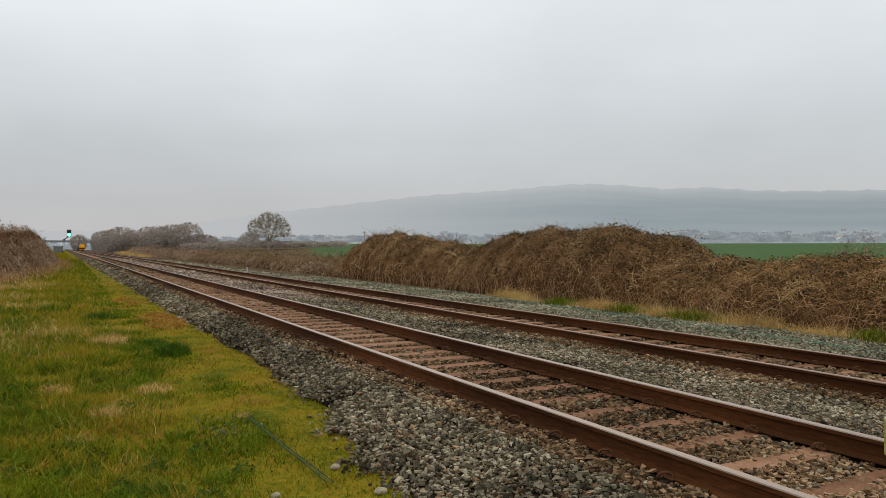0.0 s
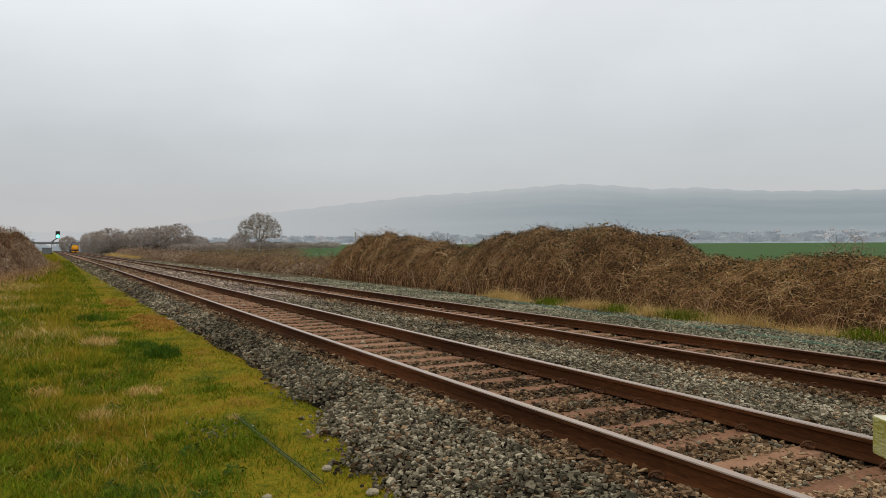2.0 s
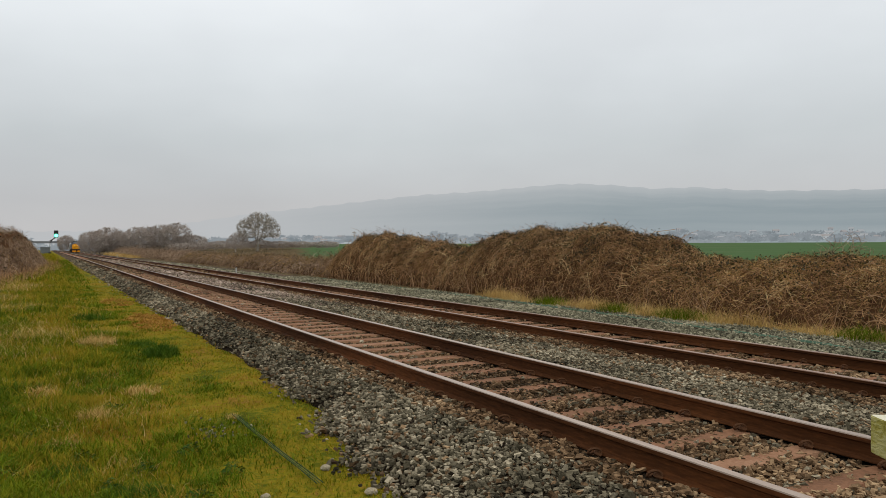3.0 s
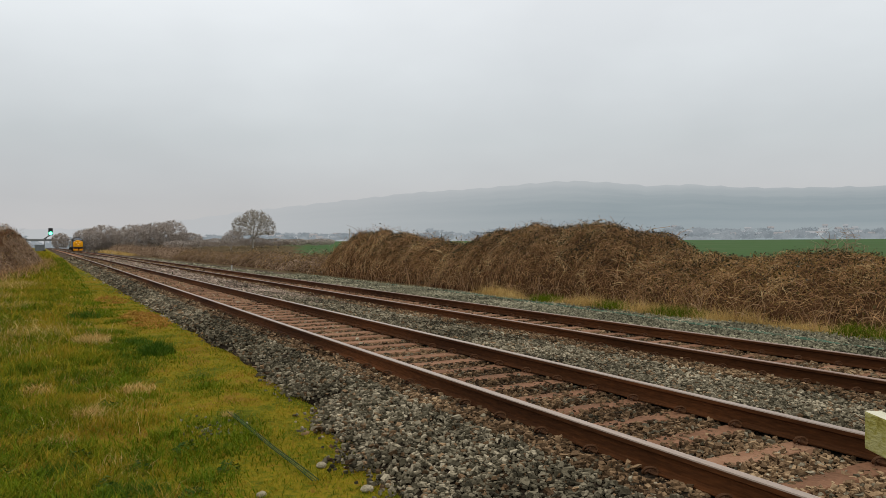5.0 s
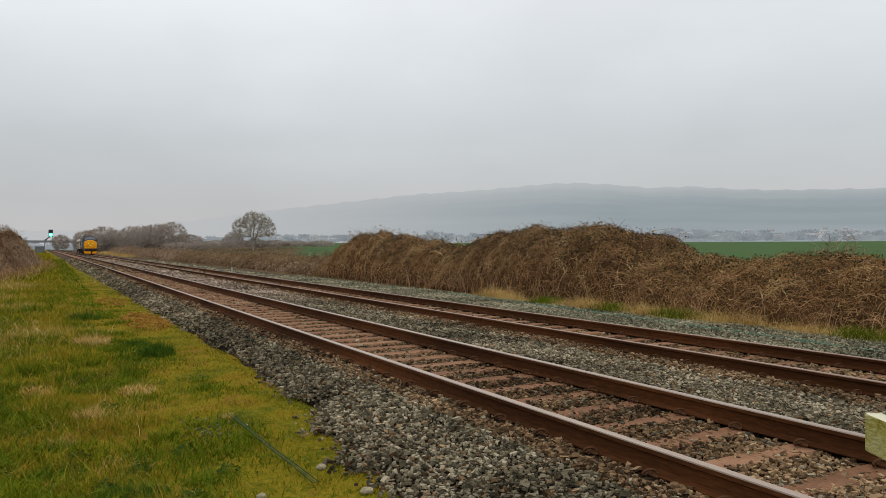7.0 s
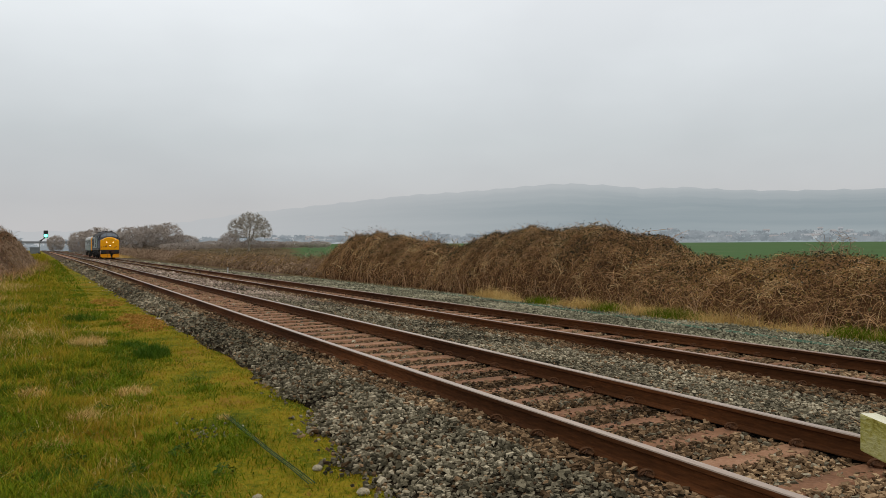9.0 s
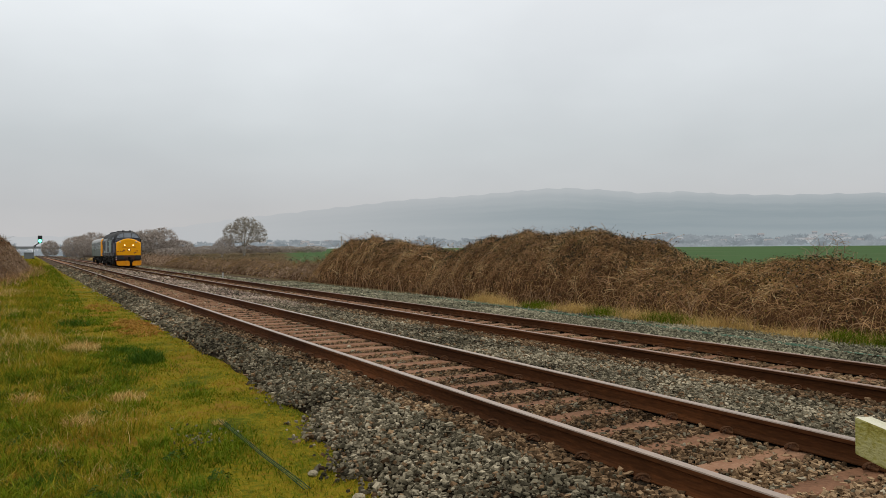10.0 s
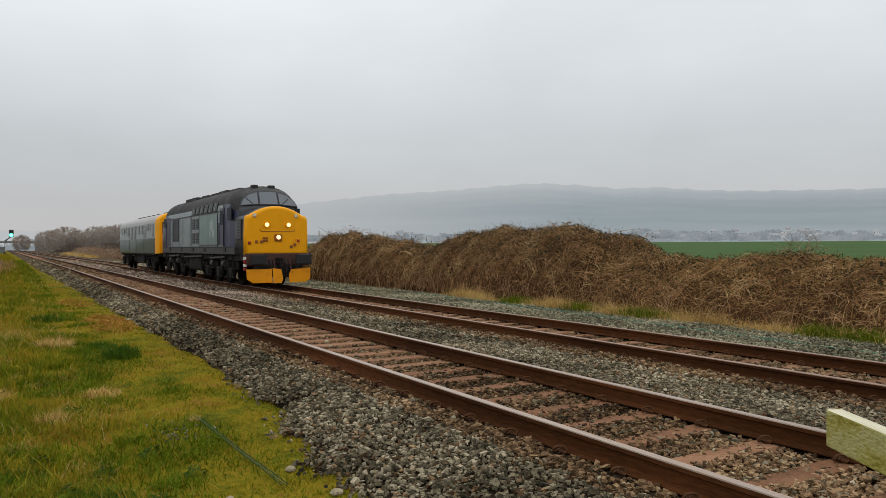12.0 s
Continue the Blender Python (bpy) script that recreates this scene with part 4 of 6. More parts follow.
def build_hedge_foot():
    """Rank grass and dead stems where the verge meets the lineside hedge."""
    rng = np.random.default_rng(29)
    for nm, mt, n, lo, hi, lab in (("rank_grass", "green", 3200, 0.15, 0.5, "rank green grass at the foot of the lineside hedge"), ("dead_grass", "straw", 1500, 0.2, 0.55, "bleached dead grass at the foot of the lineside hedge"), ("dead_stems", "cane", 1600, 0.3, 0.9, "brown dead stems leaning out of the lineside hedge")):
        y = 34 + 60 * rng.beta(1.0, 2.0, n)
        x = np.interp(y, [35, 39, 51, 70, 95, 125], [-2.7, -2.2, -1.0, -0.25, -0.55, -1.2]) + rng.normal(0.05, 0.45, n) + 0.3 * wave(y, y * 0, 0.7)
        V, F = blades(root(x, y), rng.uniform(lo, hi, n), rng.uniform(0.02, 0.04, n), rng.uniform(0.2, 1.1, n), rng)
        tagged(mesh_np(nm, V, F, M[mt]), lab, "grass", kind="stuff")


build_hedge_foot()

# ---- trees ----


def curve_tubes(A, B, rA, rB, rng, sag=0.12, sides=3, steps=5):
    """Bent tubes from points A to points B."""
    n = len(A)
    u = np.linspace(0, 1, steps)[None, :, None]
    d = B - A
    ln = np.linalg.norm(d, axis=1)[:, None, None]
    off = rng.normal(0, sag, (n, 1, 3)) * ln
    P = A[:, None] + d[:, None] * u + off * (u * (1 - u) * 2) + rng.normal(0, 0.015, (n, steps, 3)) * ln * (u > 0)
    R = rA[:, None] + (rB - rA)[:, None] * u[..., 0]
    return P, tubes(P, R, sides)


def tree(label, x, y, height, spread, trunk_h, seed, stems=1, limbs=9, mat="bark", fine=0.02, twigs=1800, skirt=0.3):
    """A bare tree: trunk, limbs, branches, and a rounded dome of fine twigs with an uneven outline."""
    rng = np.random.default_rng(seed)
    t = empty("tree", label, "tree", (x, y, float(ground_z(x, y)) - 0.1))
    zc = trunk_h + skirt * (height - trunk_h)

    def dome(n, lo, hi):
        v = rng.normal(size=(n, 3))
        v /= np.linalg.norm(v, axis=1, keepdims=True)
        v[:, 2] = np.where(v[:, 2] < (-0.35 if skirt < 0.4 else -0.97), -v[:, 2], v[:, 2])
        az = np.arctan2(v[:, 1], v[:, 0])
        r = (lo + (hi - lo) * np.sqrt(rng.uniform(0, 1, n))) * (1 + 0.05 * np.sin(3 * az + seed) + 0.05 * np.sin(5 * v[:, 2] + 4 * v[:, 0] + seed) + 0.035 * np.sin(9 * az + 7 * v[:, 2] + 2 * seed))
        up = np.where(v[:, 2] > 0, height - zc, zc - 0.55 * trunk_h)
        return v * r[:, None] * np.stack([np.full(n, spread / 2), np.full(n, spread / 2), up], 1) + np.array([0, 0, zc])

    starts = []
    for k in range(stems):
        off = rng.normal(0, 0.16 * spread, 2) * (stems > 1)
        A, B = np.array([[off[0], off[1], 0.0]]), np.array([[off[0] * 1.2 + 0.1, off[1] * 1.2, trunk_h * 1.25]])
        P, (V, F) = curve_tubes(A, B, np.array([height * 0.034]) / math.sqrt(stems), np.array([height * 0.022]) / math.sqrt(stems), rng, 0.06, 8)
        mesh_np("trunk", V, F, M[mat], t, "", True)
        starts.append(P[0, 2:])
    starts = np.concatenate(starts)
    chunks = []

    def grow(n, nodes, lo, hi, r0, r1, steps):
        E = dome(n, lo, hi)
        dist = ((E[:, None] - nodes[None]) ** 2).sum(2) + 0.6 * np.clip(nodes[None, :, 2] - E[:, None, 2], 0, None) ** 2
        S = nodes[np.argmin(dist + rng.uniform(0, 0.3, dist.shape) * dist, axis=1)]
        P, vf = curve_tubes(S, E, np.full(n, r0), np.full(n, r1), rng, steps=steps)
        chunks.append(vf)
        return P[:, 1:].reshape(-1, 3)

    nd = grow(limbs * stems, starts, 0.4, 0.65, height * 0.012 / math.sqrt(stems), height * 0.006, 5)
    nd = np.concatenate([nd, starts[-1:]])
    nd = grow(limbs * 9, nd, 0.5, 0.85, max(height * 0.004, fine), fine, 4)
    nd2 = grow(limbs * 30, nd, 0.55, 0.95, fine, fine * 0.7, 3)
    grow(twigs, nd2, 0.5, 1.0, fine * 0.65, fine * 0.3, 3)
    V, F = joined(chunks)
    mesh_np("crown", V, F, M[mat], t, "leafless crown of fine grey-brown twigs")
    return t


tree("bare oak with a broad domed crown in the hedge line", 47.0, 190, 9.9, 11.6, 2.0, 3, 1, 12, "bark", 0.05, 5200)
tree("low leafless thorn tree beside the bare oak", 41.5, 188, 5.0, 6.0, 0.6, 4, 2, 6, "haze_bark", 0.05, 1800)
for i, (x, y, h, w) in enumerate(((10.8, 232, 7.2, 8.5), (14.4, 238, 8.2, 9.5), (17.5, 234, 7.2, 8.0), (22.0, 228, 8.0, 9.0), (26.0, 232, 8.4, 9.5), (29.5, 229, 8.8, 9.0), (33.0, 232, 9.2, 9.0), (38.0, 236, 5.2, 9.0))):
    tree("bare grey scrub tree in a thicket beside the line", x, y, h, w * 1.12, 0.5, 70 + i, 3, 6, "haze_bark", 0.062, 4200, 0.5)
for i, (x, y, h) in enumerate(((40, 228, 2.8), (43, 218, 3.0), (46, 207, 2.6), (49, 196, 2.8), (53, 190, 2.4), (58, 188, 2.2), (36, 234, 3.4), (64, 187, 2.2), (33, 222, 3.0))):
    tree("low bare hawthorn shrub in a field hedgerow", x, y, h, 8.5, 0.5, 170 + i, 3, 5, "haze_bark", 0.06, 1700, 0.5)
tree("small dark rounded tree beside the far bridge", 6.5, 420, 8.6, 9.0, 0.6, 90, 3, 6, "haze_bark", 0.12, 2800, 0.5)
tree("bare sapling standing behind the brambles", 20.6, 13.6, 2.55, 2.0, 0.9, 91, 2, 4, "hedge_twig", 0.006, 60)


def build_dry_bank():
    rng = np.random.default_rng(77)
    n = 5000
    y = rng.uniform(150, 228, n)
    x = 13.5 + bend(y) + rng.beta(1.2, 2.2, n) * 11
    V, F = blades(root(x, y), rng.uniform(0.3, 1.2, n) * np.clip((y - 100) / 100, 0.2, 1), rng.uniform(0.06, 0.16, n), rng.uniform(0.2, 0.8, n), rng)
    tagged(mesh_np("dry_grass", V, F, M["straw"]), "bank of dry tawny grass beside the far line", "grass", kind="stuff")


build_dry_bank()

# ---- lineside signal, bridge, village, timber rail, cables ----
M["steel"] = plain("galvanised_steel", (0.3, 0.31, 0.31), 0.5, 0.6)
M["cabinet"] = plain("hazy_cabinet_paint", (0.16, 0.18, 0.2), 0.8)
M["black"] = plain("black_casing", (0.012, 0.013, 0.015), 0.6)
M["concrete"] = plain("pale_concrete", (0.36, 0.37, 0.38), 0.9)
M["timber"] = material("weathered_timber", [(0.32, (0.2, 0.16, 0.02)), (0.45, (0.33, 0.3, 0.075)), (0.58, (0.43, 0.4, 0.19)), (0.72, (0.25, 0.23, 0.045))], 5, 40, 0.75, bump=0.35, stretch=(3, 1.2, 3), spec=0.2)
M["timber_top"] = material("pale_top_timber", [(0.3, (0.55, 0.54, 0.38)), (0.7, (0.74, 0.72, 0.58))], 5, 40, 0.7, bump=0.3, stretch=(6, 0.7, 6))
M["white_post"] = plain("white_post_paint", (0.5, 0.5, 0.48), 0.7)
M["cable"] = plain("green_cable", (0.022, 0.06, 0.03), 0.9, spec=0.1)
M["cable_faded"] = plain("faded_green_cable", (0.1, 0.19, 0.13), 0.8, spec=0.15)
M["cable_pale"] = plain("pale_cable", (0.075, 0.12, 0.055), 0.9, spec=0.1)


def build_signal():
    s = empty("railway_signal", "colour-light railway signal showing green on a post", "signal", (-0.3, 238, -0.33))
    part("post", cyl(bmesh.new(), (0, 0, 0), (0, 0, 3.9), 0.11), M["steel"], s)
    part("base", boxed(-0.4, 0.4, -0.3, 0.3, 0, 0.5, 0.05), M["black"], s)
    bm = cyl(bmesh.new(), (0, 0, 3.7), (1.45, 0, 4.75), 0.13)
    cyl(bm, (0, 0, 3.0), (0.7, 0, 4.2), 0.07)
    part("bracket_arm", bm, M["black"], s)
    bm = boxed(-2.5, 0.1, -0.3, 0.5, 1.75, 2.0, 0.03)
    part("equipment_cabinet", bm, M["cabinet"], s, "grey equipment cabinet")
    part("cabinet_plinth", boxed(-2.4, -0.1, -0.2, 0.4, 0, 1.76, 0.03), M["cabinet"], s)
    hd = part("signal_head", boxed(1.0, 2.15, -0.16, 0.16, 4.7, 6.75, 0.1, 2), M["black"], s, "black signal head")
    bm = bmesh.new()
    bmesh.ops.create_cone(bm, cap_ends=True, segments=20, radius1=0.46, radius2=0.4, depth=0.1, matrix=pose(1.57, -0.2, 5.28, 90, 0, 0))
    part("lamp_lens", bm, glow("green_aspect", (0.10, 1.0, 0.55), 5.0), hd, "glowing green signal lamp")
    bm = bmesh.new()
    bmesh.ops.create_cone(bm, cap_ends=False, segments=16, radius1=0.5, radius2=0.5, depth=0.34, matrix=pose(1.57, -0.3, 5.3, 90, 0, 0))
    bmesh.ops.delete(bm, geom=[f for f in bm.faces if f.calc_center_median().z < 5.35], context="FACES")
    bmesh.ops.solidify(bm, geom=bm.faces[:], thickness=0.02)
    part("lamp_hood", bm, M["black"], hd)


def build_bridge():
    b = empty("road_bridge", "hazy grey road bridge crossing over the line", "bridge", (0, 470, 0))
    # Blue-grey base colour carries the haze that lies over the bridge.
    m = plain("hazy_masonry", (0.24, 0.255, 0.28), 0.95)
    part("deck", boxed(-40, 42, -3, 3, 4.1, 4.6, 0.1), m, b)
    part("parapet", boxed(-40, 42, -3.3, -3.0, 4.3, 5.3, 0.05), m, b)
    part("parapet", boxed(-40, 42, 3.0, 3.3, 4.3, 5.3, 0.05), m, b)
    part("abutment", boxed(-40, -14, -3, 3, -0.6, 4.1, 0.1), m, b)
    part("abutment", boxed(14, 42, -3, 3, -0.6, 4.1, 0.1), m, b)


def house(x, y, z, w, d, h, turn, wall, roof, label):
    t = empty("house", label, "house", (x, y, z), "village houses")
    t.rotation_euler = (0, 0, turn)
    part("wall", boxed(-w / 2, w / 2, -d / 2, d / 2, -6, h), wall, t)
    bm = bmesh.new()
    vs = [bm.verts.new(p) for p in ((-w / 2 - 0.3, -d / 2 - 0.3, h), (w / 2 + 0.3, -d / 2 - 0.3, h), (w / 2 + 0.3, d / 2 + 0.3, h), (-w / 2 - 0.3, d / 2 + 0.3, h), (-w / 2 - 0.3, 0, h + d * 0.4), (w / 2 + 0.3, 0, h + d * 0.4))]
    for f in ((0, 1, 5, 4), (2, 3, 4, 5), (0, 4, 3), (1, 2, 5), (0, 3, 2, 1)):
        bm.faces.new([vs[i] for i in f])
    part("roof", bm, roof, t)
    win = plain("far_window", (0.12, 0.13, 0.15), 0.3) if "far_window" not in bpy.data.materials else bpy.data.materials["far_window"]
    for k in (-0.3, 0.3):
        part("window", boxed(k * w - 0.35, k * w + 0.35, -d / 2 - 0.03, -d / 2 + 0.05, h * 0.4, h * 0.4 + 0.7), win, t)
    return t


def build_village():
    rng = np.random.default_rng(31)
    white = plain("white_render", (0.8, 0.81, 0.82), 0.9)
    grey = plain("pale_render", (0.55, 0.57, 0.6), 0.9)
    # The tile roof is greyed in its colour to carry haze.
    roofs = [plain("slate_roof", (0.4, 0.42, 0.45), 0.9), plain("hazy_tile_roof", (0.36, 0.35, 0.36), 0.9)]
    spots = [(48.6, 860), (49.9, 900), (51.6, 870), (53.6, 950), (54.9, 930), (55.2, 935), (55.7, 1120), (52.4, 1230), (50.9, 1180), (57.4, 1050), (46.8, 980), (52.9, 880), (56.6, 900), (16.0, 900), (17.1, 930), (18.8, 860), (19.9, 840), (15.2, 1000), (60.0, 930), (58.6, 880)]
    spots += [(rng.uniform(45.5, 63), rng.uniform(840, 1300)) for k in range(15)] + [(rng.uniform(13, 25), rng.uniform(840, 1150)) for k in range(8)]
    for k, (az, r) in enumerate(spots):
        r = 700 + (r - 840) * 0.4
        a = math.radians(az)
        house(math.sin(a) * r, math.cos(a) * r, float(hill_z(az, r)), rng.uniform(4, 8), rng.uniform(3.5, 5), rng.uniform(1.8, 2.8), -a + rng.uniform(-0.6, 0.6), white if k % 3 == 0 else grey, roofs[k % 2], "pale rendered house in the hazy village below the hills")
    ch = []
    tet = np.array([[0, 1, 2], [0, 1, 3], [0, 2, 3], [1, 2, 3]])
    for k in range(470):
        az, r = (rng.uniform(4, 66), 655 + 190 * rng.beta(0.9, 1.8)) if k < 400 else (rng.uniform(-14, 7), rng.uniform(645, 690))
        a = math.radians(az)
        n = 90
        w, h = rng.uniform(5, 22), rng.uniform(2.2, 5.5)
        base = float(hill_z(az, r))
        if k >= 435:
            r, base = rng.uniform(560, 620), -0.5
        v = rng.normal(size=(n, 3))
        v /= np.linalg.norm(v, axis=1, keepdims=True)
        P = v * rng.uniform(0.3, 1, (n, 1)) * np.array([w / 2, w / 2, h / 2]) + np.array([math.sin(a) * r, math.cos(a) * r, base + h / 2])
        q = rng.normal(0, 0.7, (n, 4, 3))
        ch.append(((P[:, None] + q).reshape(-1, 3), tet[None].repeat(n, 0).reshape(-1, 3) + (np.arange(n) * 4).repeat(4)[:, None]))
    V, F = joined(ch)
    # The trees glow in grey-blue, distance haze painted as emission.
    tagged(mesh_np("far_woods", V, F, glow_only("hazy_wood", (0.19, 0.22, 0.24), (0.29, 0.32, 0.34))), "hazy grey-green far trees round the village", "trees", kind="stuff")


def build_poles():
    """A telegraph pole across the fields and white marker posts beside the far track."""
    t = empty("telegraph_pole", "wooden telegraph pole standing beyond the hedge, paled by painted haze", "pole", (60.0, 155.0, float(ground_z(60, 155))))
    # Pole and crossarm share the bark colour that has haze mixed in.
    part("shaft", cyl(bmesh.new(), (0, 0, -0.3), (0, 0, 4.3), 0.09, 0.07), M["haze_bark"], t)
    part("crossarm", boxed(-0.5, 0.5, -0.06, 0.06, 3.95, 4.05, 0.01), M["haze_bark"], t)
    for x, y in ((11.6, 53.0), (11.3, 150.0)):
        z = -0.56
        p = empty("marker_post", "short white marker post beside the far track", "post", (x + float(bend(y)), y, z), "white marker posts")
        part("post", boxed(-0.045, 0.045, -0.04, 0.04, -0.1, 0.32 + y * 0.003, 0.008), M["white_post"], p)
        part("cap", boxed(-0.055, 0.055, -0.05, 0.05, 0.32 + y * 0.003, 0.35 + y * 0.003, 0.008), M["black"], p)


def build_fence():
    a, b = Vector((1.914, 1.188, 0.0)), Vector((1.28, 0.1, 0.0))
    d = (b - a).normalized()
    m = Matrix.Translation((a.x, a.y, 0)) @ d.to_track_quat("-Y", "Z").to_matrix().to_4x4()
    f = empty("timber_fence", "pale weathered timber rail on a fence post", "fence")
    f.matrix_world = m
    L = (b - a).length + 0.1
    side = 1 if (m.to_3x3() @ Vector((1, 0, 0))).dot(Vector((1, -0.6, 0))) > 0 else -1
    bm = bmesh.new()
    box(bm, min(0, side * 0.047), max(0, side * 0.047), -L, 0, 0.781, 0.882, 0.005, 2)
    ob = part("fence_rail", bm, [M["timber"], M["timber_top"]], f, "pale yellow-green weathered timber rail")
    # Upward faces take the paler timber colour.
    for p in ob.data.polygons:
        p.material_index = 1 if p.normal.z > 0.7 else 0
    part("fence_post", boxed(side * 0.05 if side > 0 else side * 0.15, side * 0.15 if side > 0 else side * 0.05, -1.1, -1.0, -0.5, 1.0, 0.008, 2), M["timber"], f)


def cable(name, pts, r, mat, label):
    P = np.array(pts, float)
    u = np.linspace(0, len(P) - 1, 12 * len(P))
    Q = np.stack([np.interp(u, np.arange(len(P)), P[:, k]) for k in range(3)], 1)
    Q[:, 0] += 0.004 * np.sin(Q[:, 1] * 5.1)
    V, F = tubes(Q[None], np.full((1, len(Q)), r), 6)
    return tagged(mesh_np(name, V, F, mat, smooth=True), label, "cable")


build_signal()
build_bridge()
build_village()
build_poles()
build_fence()
for k in range(3):
    z = -0.312
    cable("cable", [(1.545 + 0.02 * k, 7.25 - 0.05 * k, z + 0.03), (1.57 + 0.016 * k, 6.5, z + 0.012), (1.6 + 0.016 * k, 5.6, z + 0.01), (1.625 + 0.022 * k, 4.92, z)], 0.0036, M["cable_pale"] if k == 1 else M["cable"], "green insulated cable lying in the grass")


def build_gravel_patch():
    rng = np.random.default_rng(9)
    n = 45
    x, y = 1.33 + rng.normal(0, 0.13, n), 6.85 + rng.normal(0, 0.2, n)
    V0 = np.array([(a, b, c) for a in (-1, 1) for b in (-1, 1) for c in (-1, 1)], float)
    F0 = np.array([(0, 1, 3, 2), (4, 6, 7, 5), (0, 4, 5, 1), (2, 3, 7, 6), (0, 2, 6, 4), (1, 5, 7, 3)])
    P = (V0[None] * rng.uniform(0.004, 0.012, (n, 1, 3)) + rng.normal(0, 0.003, (n, 8, 3))) + np.stack([x, y, ground_z(x, y) + 0.012], 1)[:, None]
    tagged(mesh_np("gravel_patch", P.reshape(-1, 3), ((np.arange(n) * 8)[:, None, None] + F0[None]).reshape(-1, 4), M["stone_cess"]), "small bare patch of grey gravel in the verge", "gravel", kind="stuff")
    for x, y, r in ((1.25, 4.85, 0.035), (1.82, 5.3, 0.04), (1.9, 4.6, 0.045), (1.7, 4.4, 0.03)):
        bm = bmesh.new()
        bmesh.ops.create_icosphere(bm, subdivisions=2, radius=r)
        for v in bm.verts:
            v.co *= 1 + 0.25 * noise.noise(v.co * 30 + Vector((x, y, 0)))
            v.co.z *= 0.6
        ob = part("stone", bm, M["stone"], None)
        ob.location = (x, y, float(ground_z(x, y)) + r * 0.35)
        tagged(ob, "pale grey stone lying in the grass", "stone", "stones in the verge")


build_gravel_patch()
for k in range(3):
    cable("trackside_cable", [(12.5 + 0.1 * k, 3.0, -0.515), (12.75 + 0.05 * k, 6.8 + k, -0.515), (12.8 + 0.1 * k, 8.8, -0.515), (13.3 + 0.1 * k, 14, -0.52), (13.65 + 0.1 * k, 19, -0.52), (14.1 + 0.1 * k, 27, -0.53), (14.3 + 0.1 * k, 44, -0.53)], 0.009, M["cable_faded"], "green cable lying along the stony trackside path")

# ---- the train ----
M["yellow"] = plain("warning_yellow", (0.95, 0.415, 0.002), 0.5, spread=0.06, spec=0.2)
M["plough"] = material("scuffed_yellow", [(0.3, (0.3, 0.11, 0.01)), (0.44, (0.82, 0.31, 0.006)), (0.8, (0.9, 0.37, 0.006))], 2.5, 14, 0.55, bump=0.1, spec=0.2)
M["grey_paint"] = plain("slate_grey_paint", (0.06, 0.064, 0.074), 0.45, spread=0.2)
M["indigo"] = plain("indigo_paint", (0.042, 0.048, 0.1), 0.4, spread=0.2)
M["pale_side"] = material("faded_blue_grey_paint", [(0.3, (0.117, 0.1495, 0.169)), (0.5, (0.195, 0.2405, 0.26)), (0.72, (0.325, 0.39, 0.403))], 1.1, 9, 0.4, bump=0.05, stretch=(1, 0.5, 1.6))
M["dark_skirt"] = plain("dark_skirt_paint", (0.035, 0.037, 0.042), 0.5, spread=0.25)
M["teal"] = plain("teal_paint", (0.15, 0.235, 0.23), 0.4, spread=0.2)
M["logo_pale"] = plain("pale_marking", (0.34, 0.41, 0.4), 0.5)
M["roof_grey"] = material("sooty_roof_paint", [(0.3, (0.028, 0.029, 0.031)), (0.55, (0.065, 0.066, 0.07)), (0.8, (0.13, 0.13, 0.132))], 1.2, 12, 0.8, bump=0.1, spec=0.15)
M["grime"] = material("oily_underframe", [(0.32, (0.006, 0.006, 0.006)), (0.52, (0.02, 0.019, 0.018)), (0.75, (0.09, 0.082, 0.072))], 2.5, 14, 0.85, bump=0.3, spec=0.1)
M["pipe"] = plain("dusty_pipe", (0.045, 0.042, 0.04), 0.7, spread=0.3)
M["cream"] = plain("cream_fitting", (0.6, 0.45, 0.2), 0.6)
M["rubber"] = plain("black_rubber", (0.012, 0.012, 0.014), 0.6)
M["louvre"] = plain("dark_louvre", (0.018, 0.02, 0.024), 0.5)
M["glass"] = plain("cab_glass", (0.13, 0.16, 0.2), 0.06, spread=0.1, bump=0, spec=0.9)
M["side_glass"] = plain("dark_cab_glass", (0.02, 0.026, 0.04), 0.5, bump=0, spec=0.1)
M["brown_beam"] = plain("rusty_buffer_beam", (0.06, 0.024, 0.016), 0.7, spread=0.3)
M["coach_green"] = material("coach_green_paint", [(0.3, (0.018, 0.051, 0.039)), (0.6, (0.042, 0.09, 0.0705)), (0.8, (0.135, 0.195, 0.165))], 0.7, 8, 0.42, bump=0.04, coat=0.3)
M["coach_pale"] = material("coach_upper_paint", [(0.3, (0.13, 0.175, 0.175)), (0.7, (0.25, 0.31, 0.3))], 0.7, 8, 0.4, bump=0.04, coat=0.3)
M["coach_roof"] = plain("pale_grey_roof", (0.42, 0.43, 0.44), 0.6)
M["coach_glass"] = plain("dark_coach_glass", (0.02, 0.022, 0.025), 0.25, bump=0)
M["red_lamp"] = plain("red_lens", (0.3, 0.02, 0.015), 0.25)
M["white_lamp"] = plain("white_lens", (0.75, 0.72, 0.66), 0.25)
M["headlamp"] = glow("headlamp_light", (1.0, 0.68, 0.3), 2.0)
M["socket"] = plain("rusty_orange_fitting", (0.28, 0.09, 0.012), 0.6, spread=0.3)
M["wheel"] = plain("dirty_wheel", (0.016, 0.013, 0.011), 0.85, 0.0, 0.3, spec=0.1)


